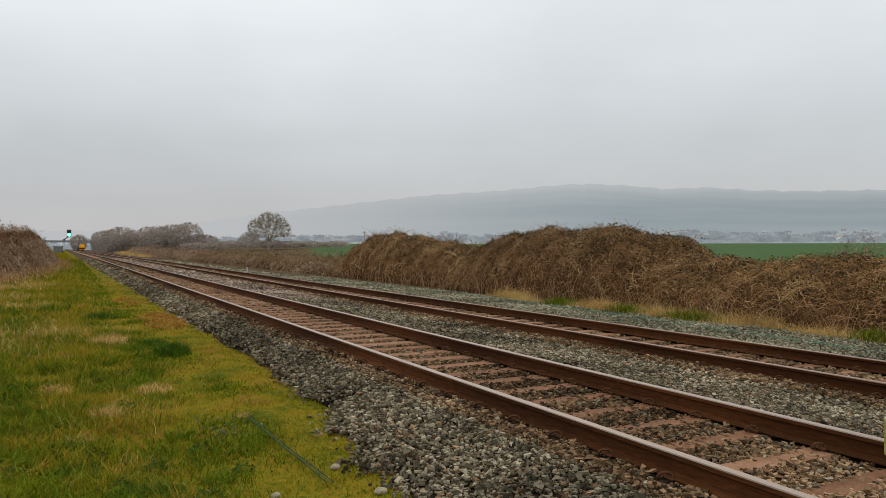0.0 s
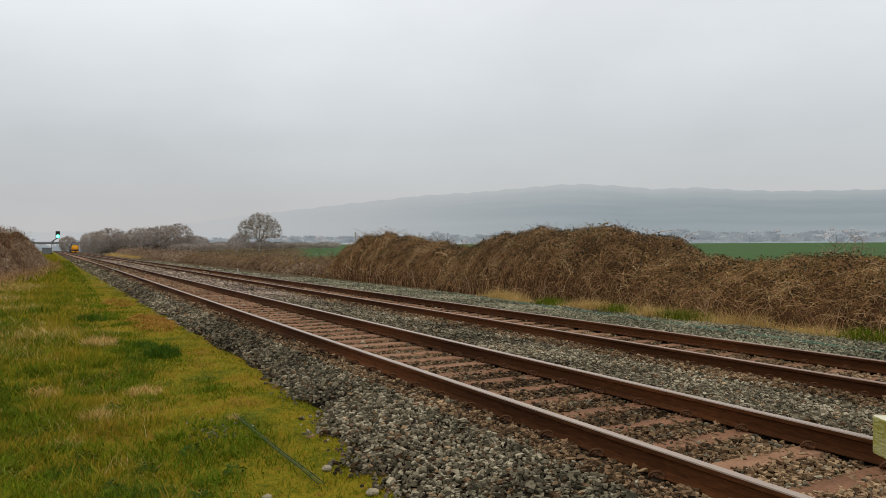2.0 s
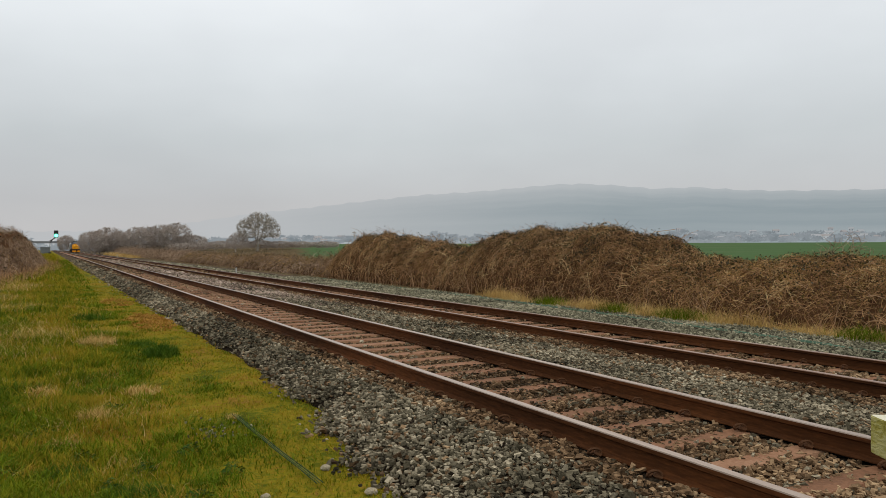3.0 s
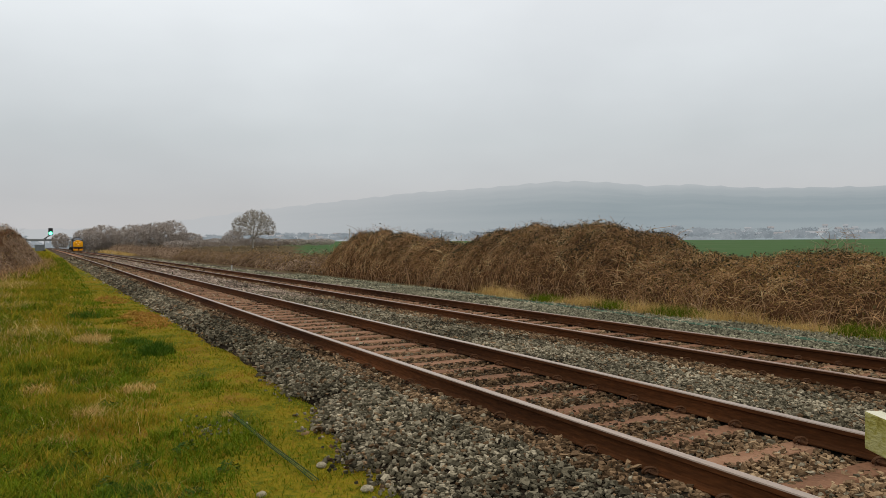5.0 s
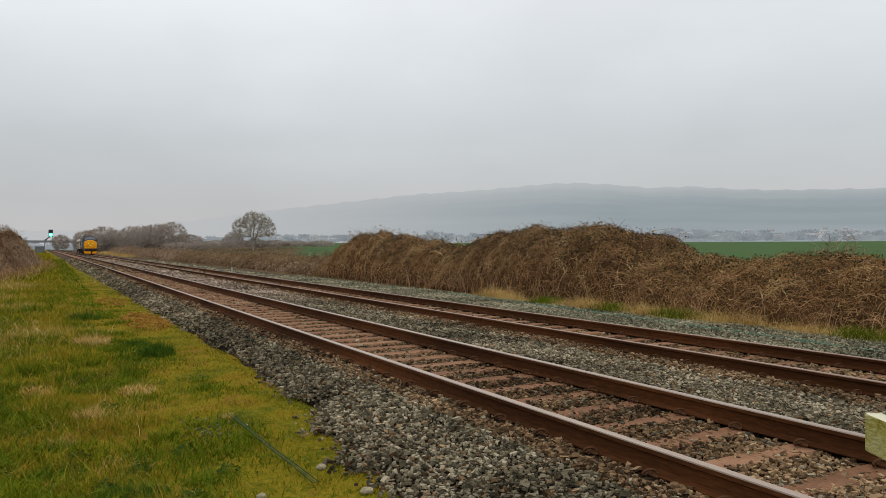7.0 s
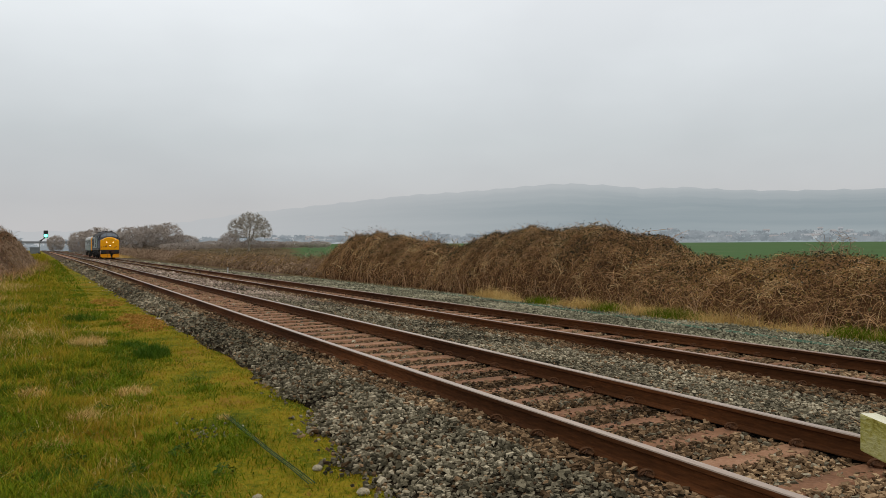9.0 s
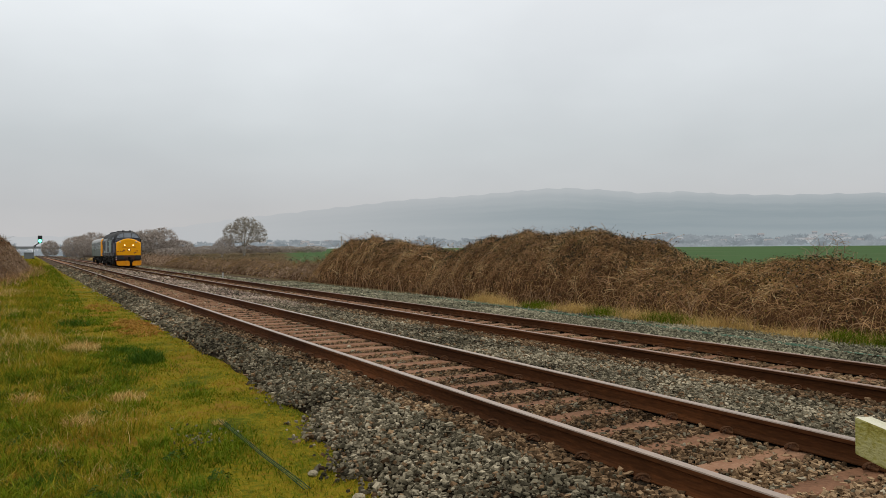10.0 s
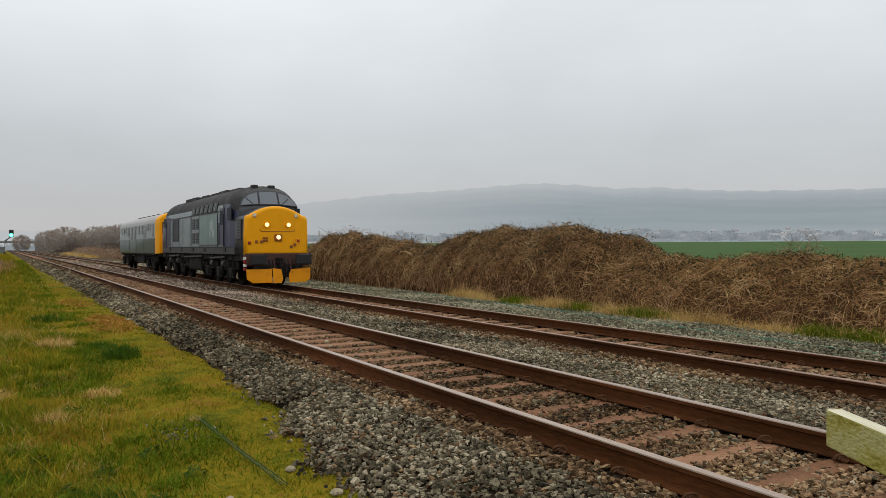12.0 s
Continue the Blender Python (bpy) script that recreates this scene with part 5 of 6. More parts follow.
def section(w, zb, ze, zr, n=14, p=0.85):
    """Half-round body section, counter-clockwise from the lower left."""
    pts = [(-w, zb), (-w, (zb + ze) / 2), (-w * 0.995, ze)]
    for k in range(1, n):
        a = math.pi * (1 - k / n)
        pts.append((w * 0.995 * math.copysign(abs(math.cos(a)) ** p, math.cos(a)), ze + (zr - ze) * math.sin(a) ** 0.95))
    return pts + [(w * 0.995, ze), (w, (zb + ze) / 2), (w, zb)]


def nose_section(w, zb, zt, rise=0.3, r=0.17):
    """Upright nose front: straight sides, tight upper corners, a gently arched top."""
    zs = zt - rise
    pts = [(-w, zb), (-w * 1.0, (zb + zs) / 2), (-w * 0.985, zs - r)]
    for k in range(1, 5):
        a = math.pi / 2 * k / 4
        pts.append((-w * 0.985 + r * (1 - math.cos(a)), zs - r + r * 0.9 * math.sin(a)))
    half = w * 0.985 - r
    z1 = zs - 0.1 * r
    for k in range(1, 6):
        u = k / 6
        pts.append((-half * (1 - u), z1 + (zt - z1) * (1 - (1 - u) ** 2)))
    return pts + [(0.0, zt)] + [(-x, z) for x, z in reversed(pts)]


def loft(rows, caps=True):
    """Skin over sections: rows of (y, points)."""
    bm = bmesh.new()
    rings = [[bm.verts.new((x, y, z)) for x, z in pts] for y, pts in rows]
    n = len(rings[0])
    for a, b in zip(rings, rings[1:]):
        for k in range(n):
            bm.faces.new((a[k], a[(k + 1) % n], b[(k + 1) % n], b[k]))
    if caps:
        bm.faces.new(rings[0])
        bm.faces.new(rings[-1])
    return bm


def paint(ob, mats, rule):
    ob.data.materials.clear()
    for m in mats:
        ob.data.materials.append(m)
    for p in ob.data.polygons:
        p.material_index = rule(p.center, p.normal)
        p.use_smooth = False
    return ob


def panel(pts, thick):
    """A flat plate through pts, thickened."""
    bm = bmesh.new()
    f = bm.faces.new([bm.verts.new(p) for p in pts])
    bm.normal_update()
    n = f.normal.copy()
    r = bmesh.ops.extrude_face_region(bm, geom=[f])
    for v in r["geom"]:
        if isinstance(v, bmesh.types.BMVert):
            v.co += n * thick
    return bm


def wheelset(parent, y, r=0.5):
    bm = bmesh.new()
    cyl(bm, (-0.75, y, r), (0.75, y, r), 0.08, n=10)
    for x in (-0.752, 0.752):
        cyl(bm, (x - 0.065, y, r), (x + 0.065, y, r), r, n=28)
        s = 1 if x < 0 else -1
        cyl(bm, (x + s * 0.06, y, r), (x + s * 0.09, y, r), r + 0.03, n=28)
        cyl(bm, (x - s * 0.1, y, r), (x - s * 0.06, y, r), r * 0.55, n=20)
    part("wheelset", bm, M["wheel"], parent)


def bogie(parent, y0, y1, axles, r, lab):
    f = part("bogie_frame", boxed(-1.12, -0.98, y0, y1, 0.55, 0.95, 0.04), M["grime"], parent, lab)
    part("side_frame", boxed(0.98, 1.12, y0, y1, 0.55, 0.95, 0.04), M["grime"], f)
    part("cross_beam", boxed(-0.98, 0.98, (y0 + y1) / 2 - 0.3, (y0 + y1) / 2 + 0.3, 0.55, 0.85, 0.03), M["grime"], f)
    for y in axles:
        wheelset(parent, y, r)
        for x in (-1.17, 1.17):
            part("axle_box", boxed(x - 0.09, x + 0.09, y - 0.2, y + 0.2, r - 0.22, r + 0.2, 0.05, 2), M["grime"], f)
            for q in (-0.34, 0.34):
                part("spring", cyl(bmesh.new(), (x, y + q, r - 0.1), (x, y + q, r + 0.38), 0.085, n=10), M["grime"], f)
        for x in (-1.2, 1.2):
            part("brake_pipe", cyl(bmesh.new(), (x, y - 0.5, 0.3), (x, y + 0.5, 0.42), 0.03, n=6), M["grime"], f)
    return f


def build_loco():
    t = empty("locomotive", "heavy diesel locomotive with a yellow nose and faded blue-grey sides", "locomotive")
    LEN = 16.5
    # main body between the two cabs
    rows = []
    for y in (1.12, 1.75, 2.45, 2.52, 3.4, 4.5, 6, 7, 8.6, 10, 11.6, 12.9, 13.9, 14.05, 14.75, 15.4):
        rows.append((y, section(1.33, 1.2, 2.9, 3.86)))
    rows[0] = (0.98, section(1.16, 1.2, 2.85, 3.66))
    rows[1] = (1.75, section(1.3, 1.2, 2.9, 3.84))
    rows[-1] = (LEN - 0.98, section(1.16, 1.2, 2.85, 3.66))
    bm = loft(rows)
    # the windscreen leans back
    for v in bm.verts:
        if v.co.y < 1.1 and v.co.z > 2.9:
            v.co.y += (v.co.z - 2.9) * 0.45
        if v.co.y > LEN - 1.1 and v.co.z > 2.9:
            v.co.y -= (v.co.z - 2.9) * 0.45
    body = part("body", bm, M["pale_side"], t)

    def rule(c, n):
        if abs(n.y) > 0.6:
            return 3
        if c.z > 3.2 or (c.z > 2.95 and abs(c.x) < 1.26):
            return 2
        if c.y < 2.5 or c.y > LEN - 2.5:
            return 1
        return 0
    paint(body, [M["pale_side"], M["indigo"], M["roof_grey"], M["grey_paint"]], rule)
    for p in body.data.polygons:
        p.use_smooth = p.center.z > 2.9 and abs(p.normal.y) < 0.3
    part("skirt", boxed(-1.336, 1.336, 1.0, LEN - 1.0, 1.19, 1.46, 0.02), M["dark_skirt"], t, "dark grey lower skirt")
    # noses
    for end in (0, 1):
        rr = []
        for y, w, zt, zb in ((0.0, 1.08, 2.88, 1.3), (0.025, 1.145, 2.94, 1.235), (0.08, 1.185, 2.975, 1.205), (0.2, 1.21, 2.99, 1.2), (1.0, 1.25, 3.02, 1.2), (1.25, 1.25, 3.03, 1.2)):
            rr.append((y if not end else LEN - y, nose_section(w, zb, zt, 0.32 if y < 0.5 else 0.36)))
        nose = part("nose", loft(rr), M["yellow"], t, "yellow nose with grey flanks")
        paint(nose, [M["yellow"], M["grey_paint"]], lambda c, n, e=end: 0 if (c.y < 0.23 if not e else c.y > LEN - 0.23) else 1)
        for p in nose.data.polygons:
            p.use_smooth = abs(p.normal.y) < 0.97
    # nose furniture at the leading end
    nose = [c for c in t.children if c.name.startswith("nose")][0]
    bm = bmesh.new()
    pts = [(-0.66, 2.12)] + [(-0.66 + 0.1 * (1 - math.cos(a)), 2.04 + 0.08 * (1 - math.sin(a))) for a in (0.5, 1.0, 1.57)] + [(0.56 + 0.1 * math.sin(a), 2.04 + 0.08 * (1 - math.cos(a))) for a in (0, 0.57, 1.07, 1.57)]
    V, F = tubes(np.array([[(x, -0.006, z) for x, z in pts]]), np.full((1, len(pts)), 0.012), 4)
    mesh_np("door_seam", V, F, M["socket"], nose)
    for x in (-0.41, 0.41):
        h = part("lamp_bezel", cyl(bmesh.new(), (x, -0.05, 2.29), (x, 0.02, 2.29), 0.11, n=20), M["yellow"], nose)
        part("headlamp", cyl(bmesh.new(), (x, -0.062, 2.29), (x, -0.045, 2.29), 0.072, n=20), M["headlamp"], h, "lit round headlamp")
    h = part("lamp_housing", boxed(-0.13, 0.17, -0.06, 0.02, 1.68, 1.94, 0.04, 2), M["socket"], nose)
    part("headlamp", cyl(bmesh.new(), (0.02, -0.075, 1.83), (0.02, -0.055, 1.83), 0.078, n=20), M["headlamp"], h, "lit lower headlamp")
    for k in range(4):
        part("jumper_socket", boxed(-0.56 + 0.105 * (k % 2), -0.475 + 0.105 * (k % 2), -0.05, 0.02, 1.67 + 0.09 * (k // 2), 1.745 + 0.09 * (k // 2), 0.012), M["socket"], nose)
    for x, z, m in ((-0.79, 1.66, "socket"), (-0.6, 1.66, "socket"), (0.8, 1.7, "red_lamp"), (0.52, 1.48, "socket"), (0.66, 1.55, "socket"), (-1.05, 1.62, "red_lamp")):
        bm = boxed(x - 0.055, x + 0.055, -0.035, 0.05, z - 0.055, z + 0.055, 0.02, 2)
        part("marker_light", bm, M[m], nose)
    for x in (-0.86, 0.7):
        bm = boxed(x - 0.07, x + 0.07, -0.03, 0.06, 2.55, 2.7, 0.03, 2)
        h = part("lamp_bracket", bm, M["cream"], nose)
        part("lens", cyl(bmesh.new(), (x, -0.045, 2.63), (x, -0.03, 2.63), 0.055, n=14), M["white_lamp"], h)
    V, F = tubes(np.array([[(0.62 + 0.05 * k, -0.03, 1.78 - 0.02 * (k - 2) ** 2) for k in range(6)]]), np.full((1, 6), 0.012), 5)
    mesh_np("handrail", V, F, M["yellow"], nose)
    # windscreens set in the arch
    def on_screen(x, z):
        return (x, 0.965 + (z - 2.9) * 0.45, z)
    for q in (((-0.34, 3.1), (0.34, 3.1), (0.33, 3.57), (-0.33, 3.57)), ((-0.42, 3.1), (-0.41, 3.55), (-0.75, 3.44), (-0.98, 3.24), (-1.08, 3.04)), ((0.42, 3.1), (1.08, 3.04), (0.98, 3.24), (0.75, 3.44), (0.41, 3.55))):
        c = (sum(a for a, _ in q) / len(q), sum(b for _, b in q) / len(q))
        fr = [on_screen(c[0] + (a - c[0]) * 1.1, c[1] + (b - c[1]) * 1.12) for a, b in q]
        w = part("windscreen_frame", panel(fr, 0.02), M["grey_paint"], t)
        for v in w.data.vertices:
            v.co.y -= 0.012
        g = part("windscreen", panel([on_screen(a, b) for a, b in q], 0.02), M["glass"], w, "reflective cab windscreen")
        for v in g.data.vertices:
            v.co.y -= 0.03
    for x0, x1 in ((-0.62, -0.86), (0.5, 0.78)):
        a, b = on_screen(x0, 3.1), on_screen(x1, 3.33)
        part("wiper", cyl(bmesh.new(), (a[0], a[1] - 0.06, a[2]), (b[0], b[1] - 0.06, b[2]), 0.012, n=5), M["rubber"], t)
    # roof furniture
    for x in (-0.36, 0.3):
        part("roof_horn", boxed(x - 0.13, x + 0.13, 1.6, 1.85, 3.72, 3.88, 0.04, 2), M["rubber"], t)
    for y0, y1, w, h in ((3.2, 4.6, 0.55, 0.06), (4.9, 6.2, 0.62, 0.1), (6.5, 8.1, 0.5, 0.13), (8.4, 9.6, 0.6, 0.1), (10.0, 12.4, 0.75, 0.08), (12.8, 13.6, 0.3, 0.14)):
        part("roof_hatch", boxed(-w, w, y0, y1, 3.55, 3.84 + h * 0.55, 0.04, 2), M["roof_grey"], t)
    bm = cyl(bmesh.new(), (0, 11.2, 3.85), (0, 11.2, 3.92), 0.65, n=24)
    part("radiator_fan", bm, M["louvre"], t)
    # side details on both flanks
    for s in (-1, 1):
        X = s * 1.33

        def plate(name, y0, y1, z0, z1, m, out=0.012, lab="", par=None):
            return part(name, boxed(min(X, X + s * out), max(X, X + s * out), y0, y1, z0, z1, 0.006), M[m], par or t, lab)
        for k in range(6):
            y = 3.55 + k * 0.8
            bm = boxed(-0.012, 0.03, y, y + 0.62, -0.17, 0.17, 0.006)
            bmesh.ops.transform(bm, matrix=pose(X * 0.983, 0, 3.08, 0, -12, 0) if s > 0 else pose(X * 0.983, 0, 3.08, 0, 12, 0) @ Matrix.Diagonal((-1, 1, 1, 1)), verts=bm.verts)
            g = part("roof_grille", bm, M["louvre"], t)
            for j in range(3):
                bm = boxed(-0.005, 0.045, y + 0.1 + 0.16 * j, y + 0.14 + 0.16 * j, -0.17, 0.17)
                bmesh.ops.transform(bm, matrix=pose(X * 0.983, 0, 3.08, 0, -12, 0) if s > 0 else pose(X * 0.983, 0, 3.08, 0, 12, 0) @ Matrix.Diagonal((-1, 1, 1, 1)), verts=bm.verts)
                if j == 1:
                    part("grille_slat", bm, M["pale_side"], g)
                else:
                    bm.free()
        # dark grille on the nose flank, grab rails, kick plates, body seams
        g = part("nose_grille", boxed(min(s * 1.2, s * 1.262), max(s * 1.2, s * 1.262), 0.36, 0.86, 1.75, 2.5, 0.01), M["louvre"], t)
        for k in range(6):
            part("slat", boxed(min(s * 1.2, s * 1.268), max(s * 1.2, s * 1.268), 0.4, 0.82, 1.8 + 0.115 * k, 1.84 + 0.115 * k), M["grey_paint"], g)
        for y in (2.38, 3.3, 13.2, 14.12):
            part("grab_rail", cyl(bmesh.new(), (X + s * 0.05, y, 1.5), (X + s * 0.05, y, 2.75), 0.018, n=6), M["rubber"], t)
        for y in (3.48, 5.1, 6.78, 8.6, 10.2, 11.1, 12.85):
            plate("panel_seam", y, y + 0.025, 1.5, 2.88, "rubber", 0.006)
        plate("waist_band", 1.15, LEN - 1.15, 1.44, 1.5, "rubber", 0.02)
        plate("cantrail_strip", 2.55, LEN - 2.55, 2.87, 2.91, "louvre", 0.02)
        for y in (1.3, 4.3, 6.5, 9.6, 12.1, 14.6):
            part("footstep", boxed(min(s * 1.1, s * 1.34), max(s * 1.1, s * 1.34), y, y + 0.4, 0.62, 0.66), M["grime"], t)
            part("step_hanger", boxed(min(s * 1.25, s * 1.29), max(s * 1.25, s * 1.29), y + 0.18, y + 0.22, 0.64, 1.2), M["grime"], t)
        for y0, y1, r in ((2.6, 4.9, 0.045), (11.4, 13.9, 0.045), (6.5, 10.1, 0.04)):
            part("air_pipe", cyl(bmesh.new(), (s * 1.27, y0, 1.08), (s * 1.27, y1, 1.02), r, n=8), M["pipe"], t)
        for y in (2.85, 4.7, 11.8, 13.65):
            part("brake_cylinder", cyl(bmesh.new(), (s * 1.2, y - 0.16, 0.82), (s * 1.2, y + 0.16, 0.82), 0.13, n=12), M["pipe"], t)
            part("sand_box", boxed(min(s * 1.05, s * 1.24), max(s * 1.05, s * 1.24), y + 0.25, y + 0.5, 0.72, 1.1, 0.03), M["grime"], t)
        d = plate("cab_door", 2.55, 3.15, 1.55, 3.0, "indigo", 0.01)
        plate("door_gap", 2.44, 2.54, 1.5, 3.15, "rubber", 0.014)
        plate("cab_window", 1.35, 1.95, 2.5, 2.98, "side_glass", 0.016, "cab side window")
        plate("door_window", 2.66, 3.05, 2.35, 2.92, "side_glass", 0.018, "", d)
        plate("handrail_recess", 3.2, 3.42, 1.55, 2.45, "louvre", 0.012)
        plate("cab_door", 13.35, 13.9, 1.55, 3.0, "indigo", 0.012)
        plate("cab_window", 14.5, 15.1, 2.5, 2.98, "side_glass", 0.016, "cab side window")
        plate("door_gap", 13.95, 14.05, 1.5, 3.1, "rubber", 0.014)
        for y0, y1, z0, z1 in ((6.9, 7.45, 2.25, 2.75), (7.6, 8.15, 2.25, 2.75), (6.9, 7.45, 1.62, 2.12), (7.6, 8.15, 1.62, 2.12)):
            g = plate("louvre_panel", y0, y1, z0, z1, "grey_paint", 0.014)
            for k in range(4):
                z = z0 + 0.07 + k * 0.11
                plate("slat", y0 + 0.05, y1 - 0.05, z, z + 0.05, "louvre", 0.028, "", g)
        g = plate("radiator_grille", 11.2, 12.7, 1.75, 2.85, "louvre", 0.014, "dark radiator grille")
        for k in range(5):
            plate("slat", 11.3 + k * 0.28, 11.4 + k * 0.28, 1.8, 2.8, "grey_paint", 0.03, "", g)
        plate("door_panel", 8.35, 8.42, 1.55, 2.85, "rubber", 0.01)
        plate("side_marking", 3.5, 6.7, 1.6, 2.84, "teal", 0.003, "faded teal side panel")
        for yy, zz, rr in ((4.5, 2.35, 0.26), (4.2, 2.05, 0.2), (4.75, 2.0, 0.15)):
            part("side_marking", cyl(bmesh.new(), (X, yy, zz), (X + s * 0.008, yy, zz), rr, n=7), M["logo_pale"], t, "pale worn marking")
        plate("lower_panel", 3.4, 6.6, 1.52, 1.58, "grey_paint", 0.012)
        for y in (2.2, 5.6, 7.9, 10.4, 13.2):
            plate("skirt_step", y, y + 0.3, 1.28, 1.48, "rubber", 0.03)
        part("fuel_tank", boxed(min(s * 0.3, s * 1.22), max(s * 0.3, s * 1.22), 6.7, 9.5, 0.42, 1.16, 0.12, 3), M["grime"], t)
        part("battery_box", boxed(min(s * 0.6, s * 1.26), max(s * 0.6, s * 1.26), 9.55, 10.0, 0.55, 1.18, 0.03), M["grime"], t)
    part("underframe", boxed(-1.2, 1.2, 0.25, LEN - 0.25, 0.95, 1.22, 0.02), M["grime"], t)
    bogie(t, 1.4, 6.3, (1.95, 3.75, 5.6), 0.5, "three-axle bogie caked in grime")
    bogie(t, LEN - 6.3, LEN - 1.4, (LEN - 5.6, LEN - 3.75, LEN - 1.95), 0.5, "three-axle bogie caked in grime")
    # leading buffer beam, couplings and plough
    beam = part("buffer_beam", boxed(-1.2, 1.2, -0.05, 0.3, 0.78, 1.24, 0.03), M["brown_beam"], t, "rusty buffer beam")
    for x in (-0.84, 0.84):
        b = part("buffer", cyl(bmesh.new(), (x, -0.05, 1.02), (x, -0.42, 1.02), 0.12, n=16), M["rubber"], t)
        bm = boxed(x - 0.3, x + 0.3, -0.5, -0.42, 0.84, 1.2, 0.03, 2)
        bmesh.ops.bevel(bm, geom=[e for e in bm.edges if abs(e.verts[0].co.x - e.verts[1].co.x) < 0.01 and abs(e.verts[0].co.z - e.verts[1].co.z) < 0.01], offset=0.1, segments=3, affect="EDGES")
        part("buffer_head", bm, M["rubber"], b, "black oval buffer head")
    for k, x in enumerate((-0.32, -0.2, 0.24, 0.4)):
        pts = [(x, -0.08, 1.0), (x + 0.02, -0.2, 0.85), (x + 0.03, -0.22, 0.62), (x + 0.01, -0.15, 0.45)]
        V, F = tubes(np.array([pts]), np.full((1, 4), 0.032), 6)
        mesh_np("brake_hose", V, F, M["brown_beam"] if k % 2 else M["rubber"], beam)
    bm = boxed(-0.1, 0.12, -0.3, -0.05, 0.85, 1.08, 0.03)
    cyl(bm, (0.0, -0.3, 0.95), (0.03, -0.34, 0.5), 0.05, n=8)
    part("coupling", bm, M["grime"], beam)
    for pts in (((-1.22, -0.18, 0.66), (-0.36, -0.42, 0.68), (-0.34, -0.45, 0.17), (-1.0, -0.25, 0.17), (-1.2, -0.2, 0.3)), ((-0.32, -0.42, 0.7), (-0.02, -0.46, 0.66), (0.06, -0.46, 0.3), (0.0, -0.46, 0.16), (-0.3, -0.45, 0.16)), ((0.3, -0.45, 0.5), (0.42, -0.4, 0.65), (1.2, -0.18, 0.7), (1.18, -0.2, 0.28), (0.98, -0.25, 0.17), (0.3, -0.45, 0.17))):
        part("snowplough", panel(pts, 0.04), M["plough"], t, "scuffed orange-yellow snowplough blade")
    for k in range(4):
        part("lamp_iron", boxed(-1.26, -1.16, -0.04, 0.1, 0.62 + 0.13 * k, 0.72 + 0.13 * k, 0.01), M["red_lamp"] if k % 2 == 0 else M["white_lamp"], beam)
    part("plough_bracket", boxed(-0.9, 0.9, -0.2, 0.2, 0.35, 0.8, 0.03), M["grime"], t)
    return t


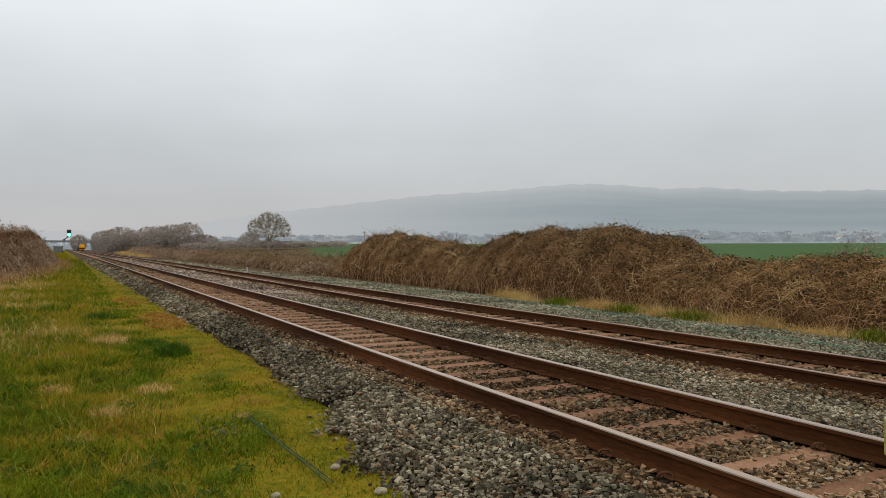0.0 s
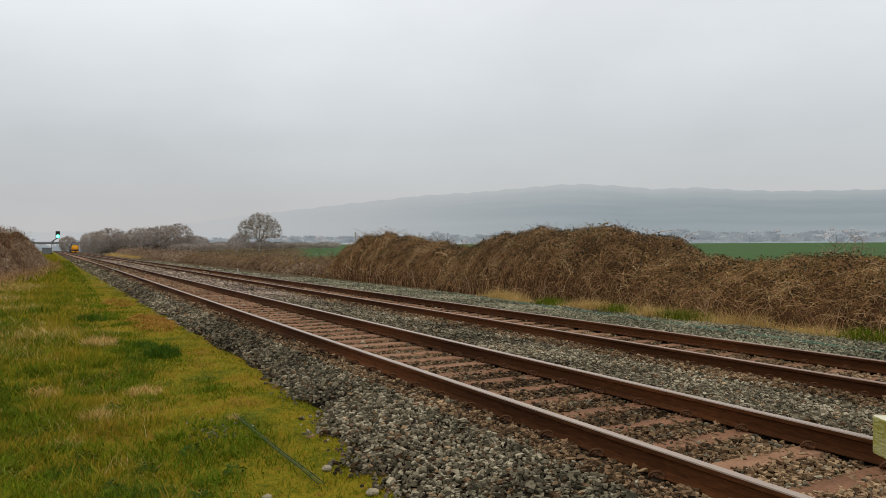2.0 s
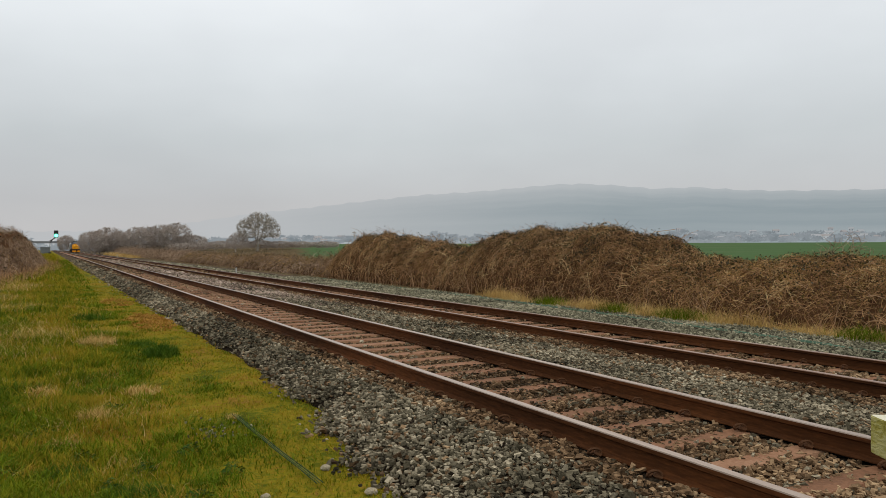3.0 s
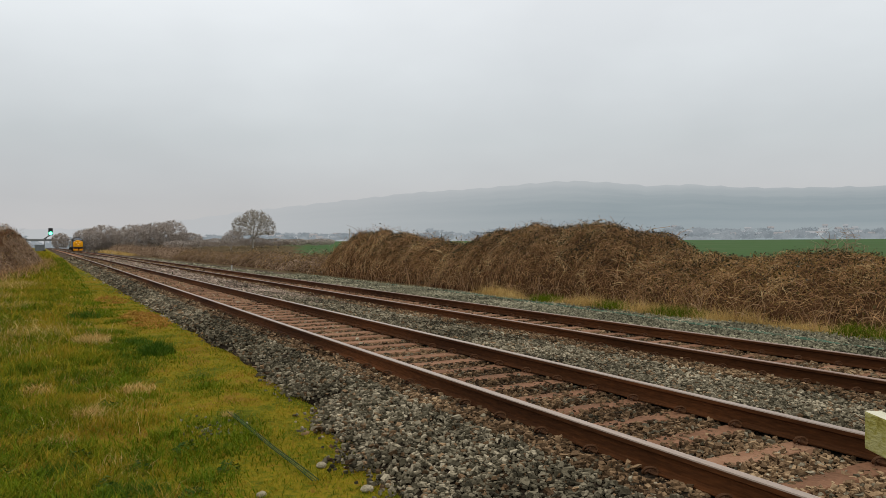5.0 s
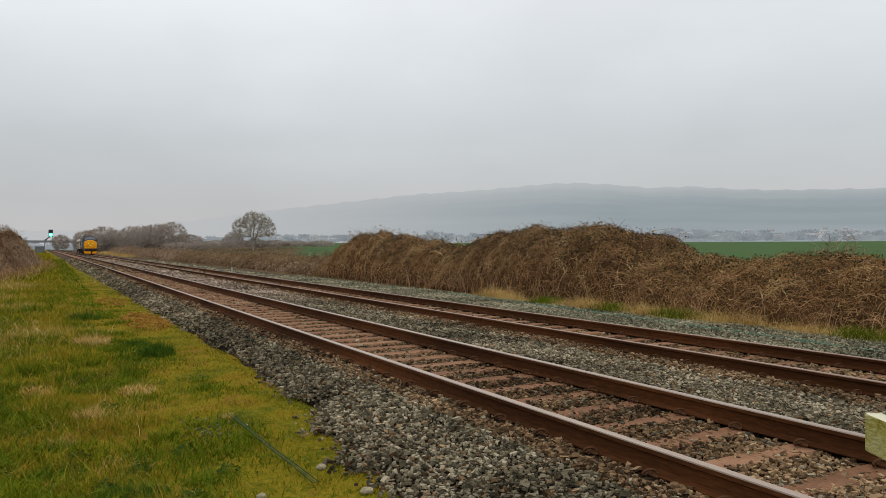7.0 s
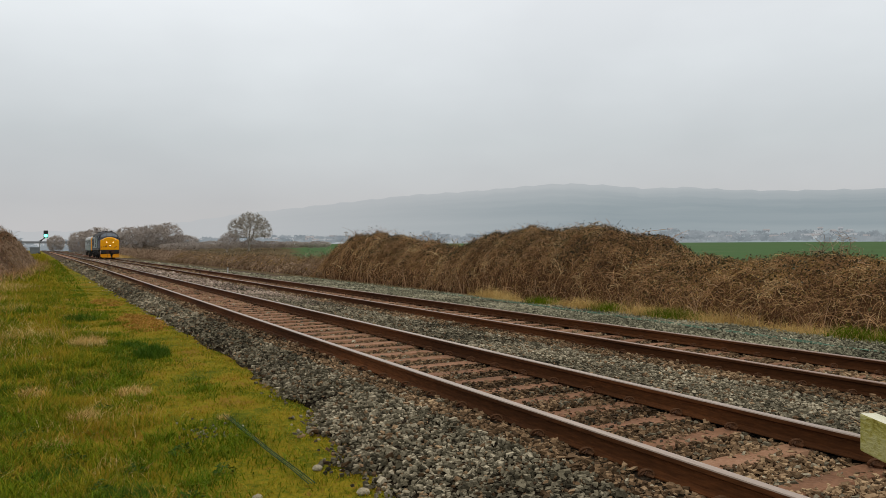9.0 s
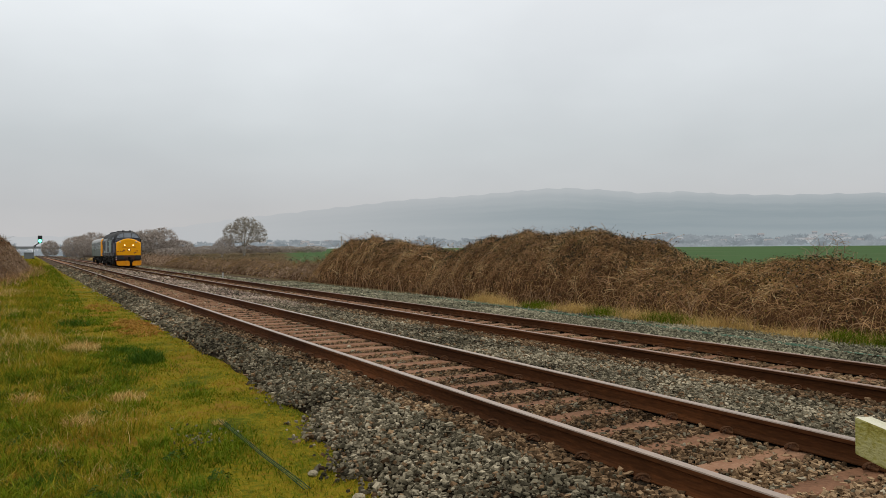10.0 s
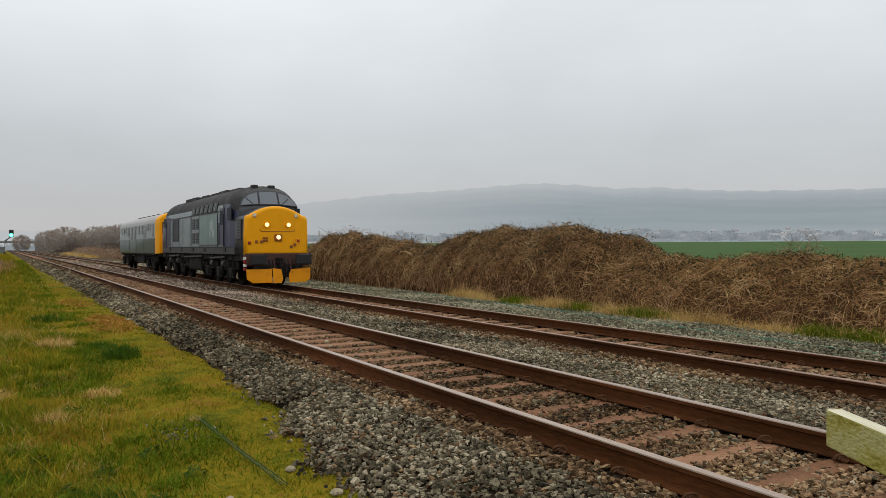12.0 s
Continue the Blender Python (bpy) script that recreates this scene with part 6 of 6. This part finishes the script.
def build_coach():
    t = empty("inspection_coach", "green saloon coach with a yellow end and pale roof", "coach")
    LEN = 16.2
    rows = [(y, section(1.3, 1.12, 2.88, 3.52)) for y in (0.35, 0.9, 4, 8, 12, LEN - 0.3)]
    body = part("body", loft([(0.0, section(1.2, 1.15, 2.84, 3.44))] + rows + [(LEN, section(1.24, 1.15, 2.86, 3.47))]), M["coach_green"], t)

    def rule(c, n):
        if c.y < 0.68:
            return 3
        if c.z > 2.9:
            return 2
        return 1 if c.z > 2.06 else 0
    paint(body, [M["coach_green"], M["coach_pale"], M["coach_roof"], M["yellow"]], rule)
    for p in body.data.polygons:
        p.use_smooth = p.center.z > 2.95 and abs(p.normal.y) < 0.4
    for s in (-1, 1):
        X = s * 1.302
        lo = part("waist_rail", boxed(min(X, X + s * 0.02), max(X, X + s * 0.02), 1.0, LEN - 0.1, 2.02, 2.07), M["coach_pale"], t)
        for y0, y1, z0, z1 in ((1.3, 1.75, 2.1, 2.8), (2.3, 2.7, 2.5, 2.82), (3.1, 3.5, 2.5, 2.82), (4.0, 4.5, 2.05, 2.8), (5.3, 5.7, 2.3, 2.8), (6.6, 7.0, 2.3, 2.8), (8.2, 8.8, 2.0, 2.8), (9.6, 10.2, 2.0, 2.8), (11.3, 11.8, 2.2, 2.8), (12.5, 12.9, 2.45, 2.8), (13.5, 13.9, 2.45, 2.8), (14.7, 15.1, 2.45, 2.8)):
            w = part("window", boxed(min(X, X + s * 0.014), max(X, X + s * 0.014), y0 - 0.05, y1 + 0.05, z0 - 0.05, z1 + 0.05), M["coach_roof"], t)
            part("pane", boxed(min(X, X + s * 0.02), max(X, X + s * 0.02), y0, y1, z0, z1), M["coach_glass"], w, "dark window pane")
        for y in (4.8, 7.6, 10.9, 13.2):
            part("door_seam", boxed(min(X, X + s * 0.008), max(X, X + s * 0.008), y, y + 0.05, 1.2, 2.82), M["rubber"], t)
        part("footboard", boxed(min(s * 1.1, s * 1.34), max(s * 1.1, s * 1.34), 0.8, LEN - 0.8, 1.04, 1.1), M["grime"], t)
        part("battery_box", boxed(min(s * 0.5, s * 1.2), max(s * 0.5, s * 1.2), 5.4, 8.2, 0.5, 1.05, 0.04), M["grime"], t)
        part("air_tank", cyl(bmesh.new(), (s * 0.95, 8.8, 0.72), (s * 0.95, 10.2, 0.72), 0.2, n=14), M["grime"], t)
    for x in (-0.75, 0.0, 0.75):
        w = part("end_window", boxed(x - 0.3, x + 0.3, -0.02, 0.02, 2.2, 2.9, 0.008), M["rubber"], t)
        part("pane", boxed(x - 0.26, x + 0.26, -0.03, 0.0, 2.25, 2.8), M["glass"], w)
    for y in (1.6, 3.0, 4.2, 6.5, 8.4, 10.2, 11.6, 12.6, 13.6, 14.6):
        part("roof_vent", boxed(-0.2, 0.2, y, y + 0.35, 3.44, 3.64, 0.05, 2), M["roof_grey"], t)
    part("underframe", boxed(-1.15, 1.15, 0.1, LEN - 0.1, 0.95, 1.14, 0.02), M["grime"], t)
    for a in (1.9, LEN - 3.9):
        bogie(t, a - 0.6, a + 2.6, (a, a + 2.0), 0.46, "four-wheel coach bogie caked in grime")
    for y in (-0.45, LEN + 0.05):
        for x in (-0.84, 0.84):
            part("buffer", cyl(bmesh.new(), (x, y, 1.02), (x, y + 0.45, 1.02), 0.16, n=14), M["rubber"], t)
    return t


loco = build_loco()
coach = build_coach()
COACH_GAP = 17.25

# seconds, and metres from the eye along the line, of the locomotive's nose
TRAIN = ((0.0, 366.0), (1.0, 337.7), (2.0, 309.4), (3.0, 281.2), (4.0, 253.0), (5.0, 224.8), (6.0, 196.6), (7.0, 168.2), (8.0, 139.9), (9.0, 111.7), (9.5, 97.3), (10.0, 82.9), (10.5, 68.5), (11.0, 54.2), (11.5, 39.6), (12.0, 26.5))


def on_line(y):
    """The pose of a vehicle whose leading end is y metres along the far track."""
    a, b = float(bend(y)), float(bend(y + 16))
    return pose(FAR_X + a, y, FAR_Z, 0, 0, math.degrees(math.atan2(a - b, 16)))


def motions():
    walk(loco, [(t, on_line(y)) for t, y in TRAIN])
    walk(coach, [(t, on_line(y + COACH_GAP)) for t, y in TRAIN])


motions()
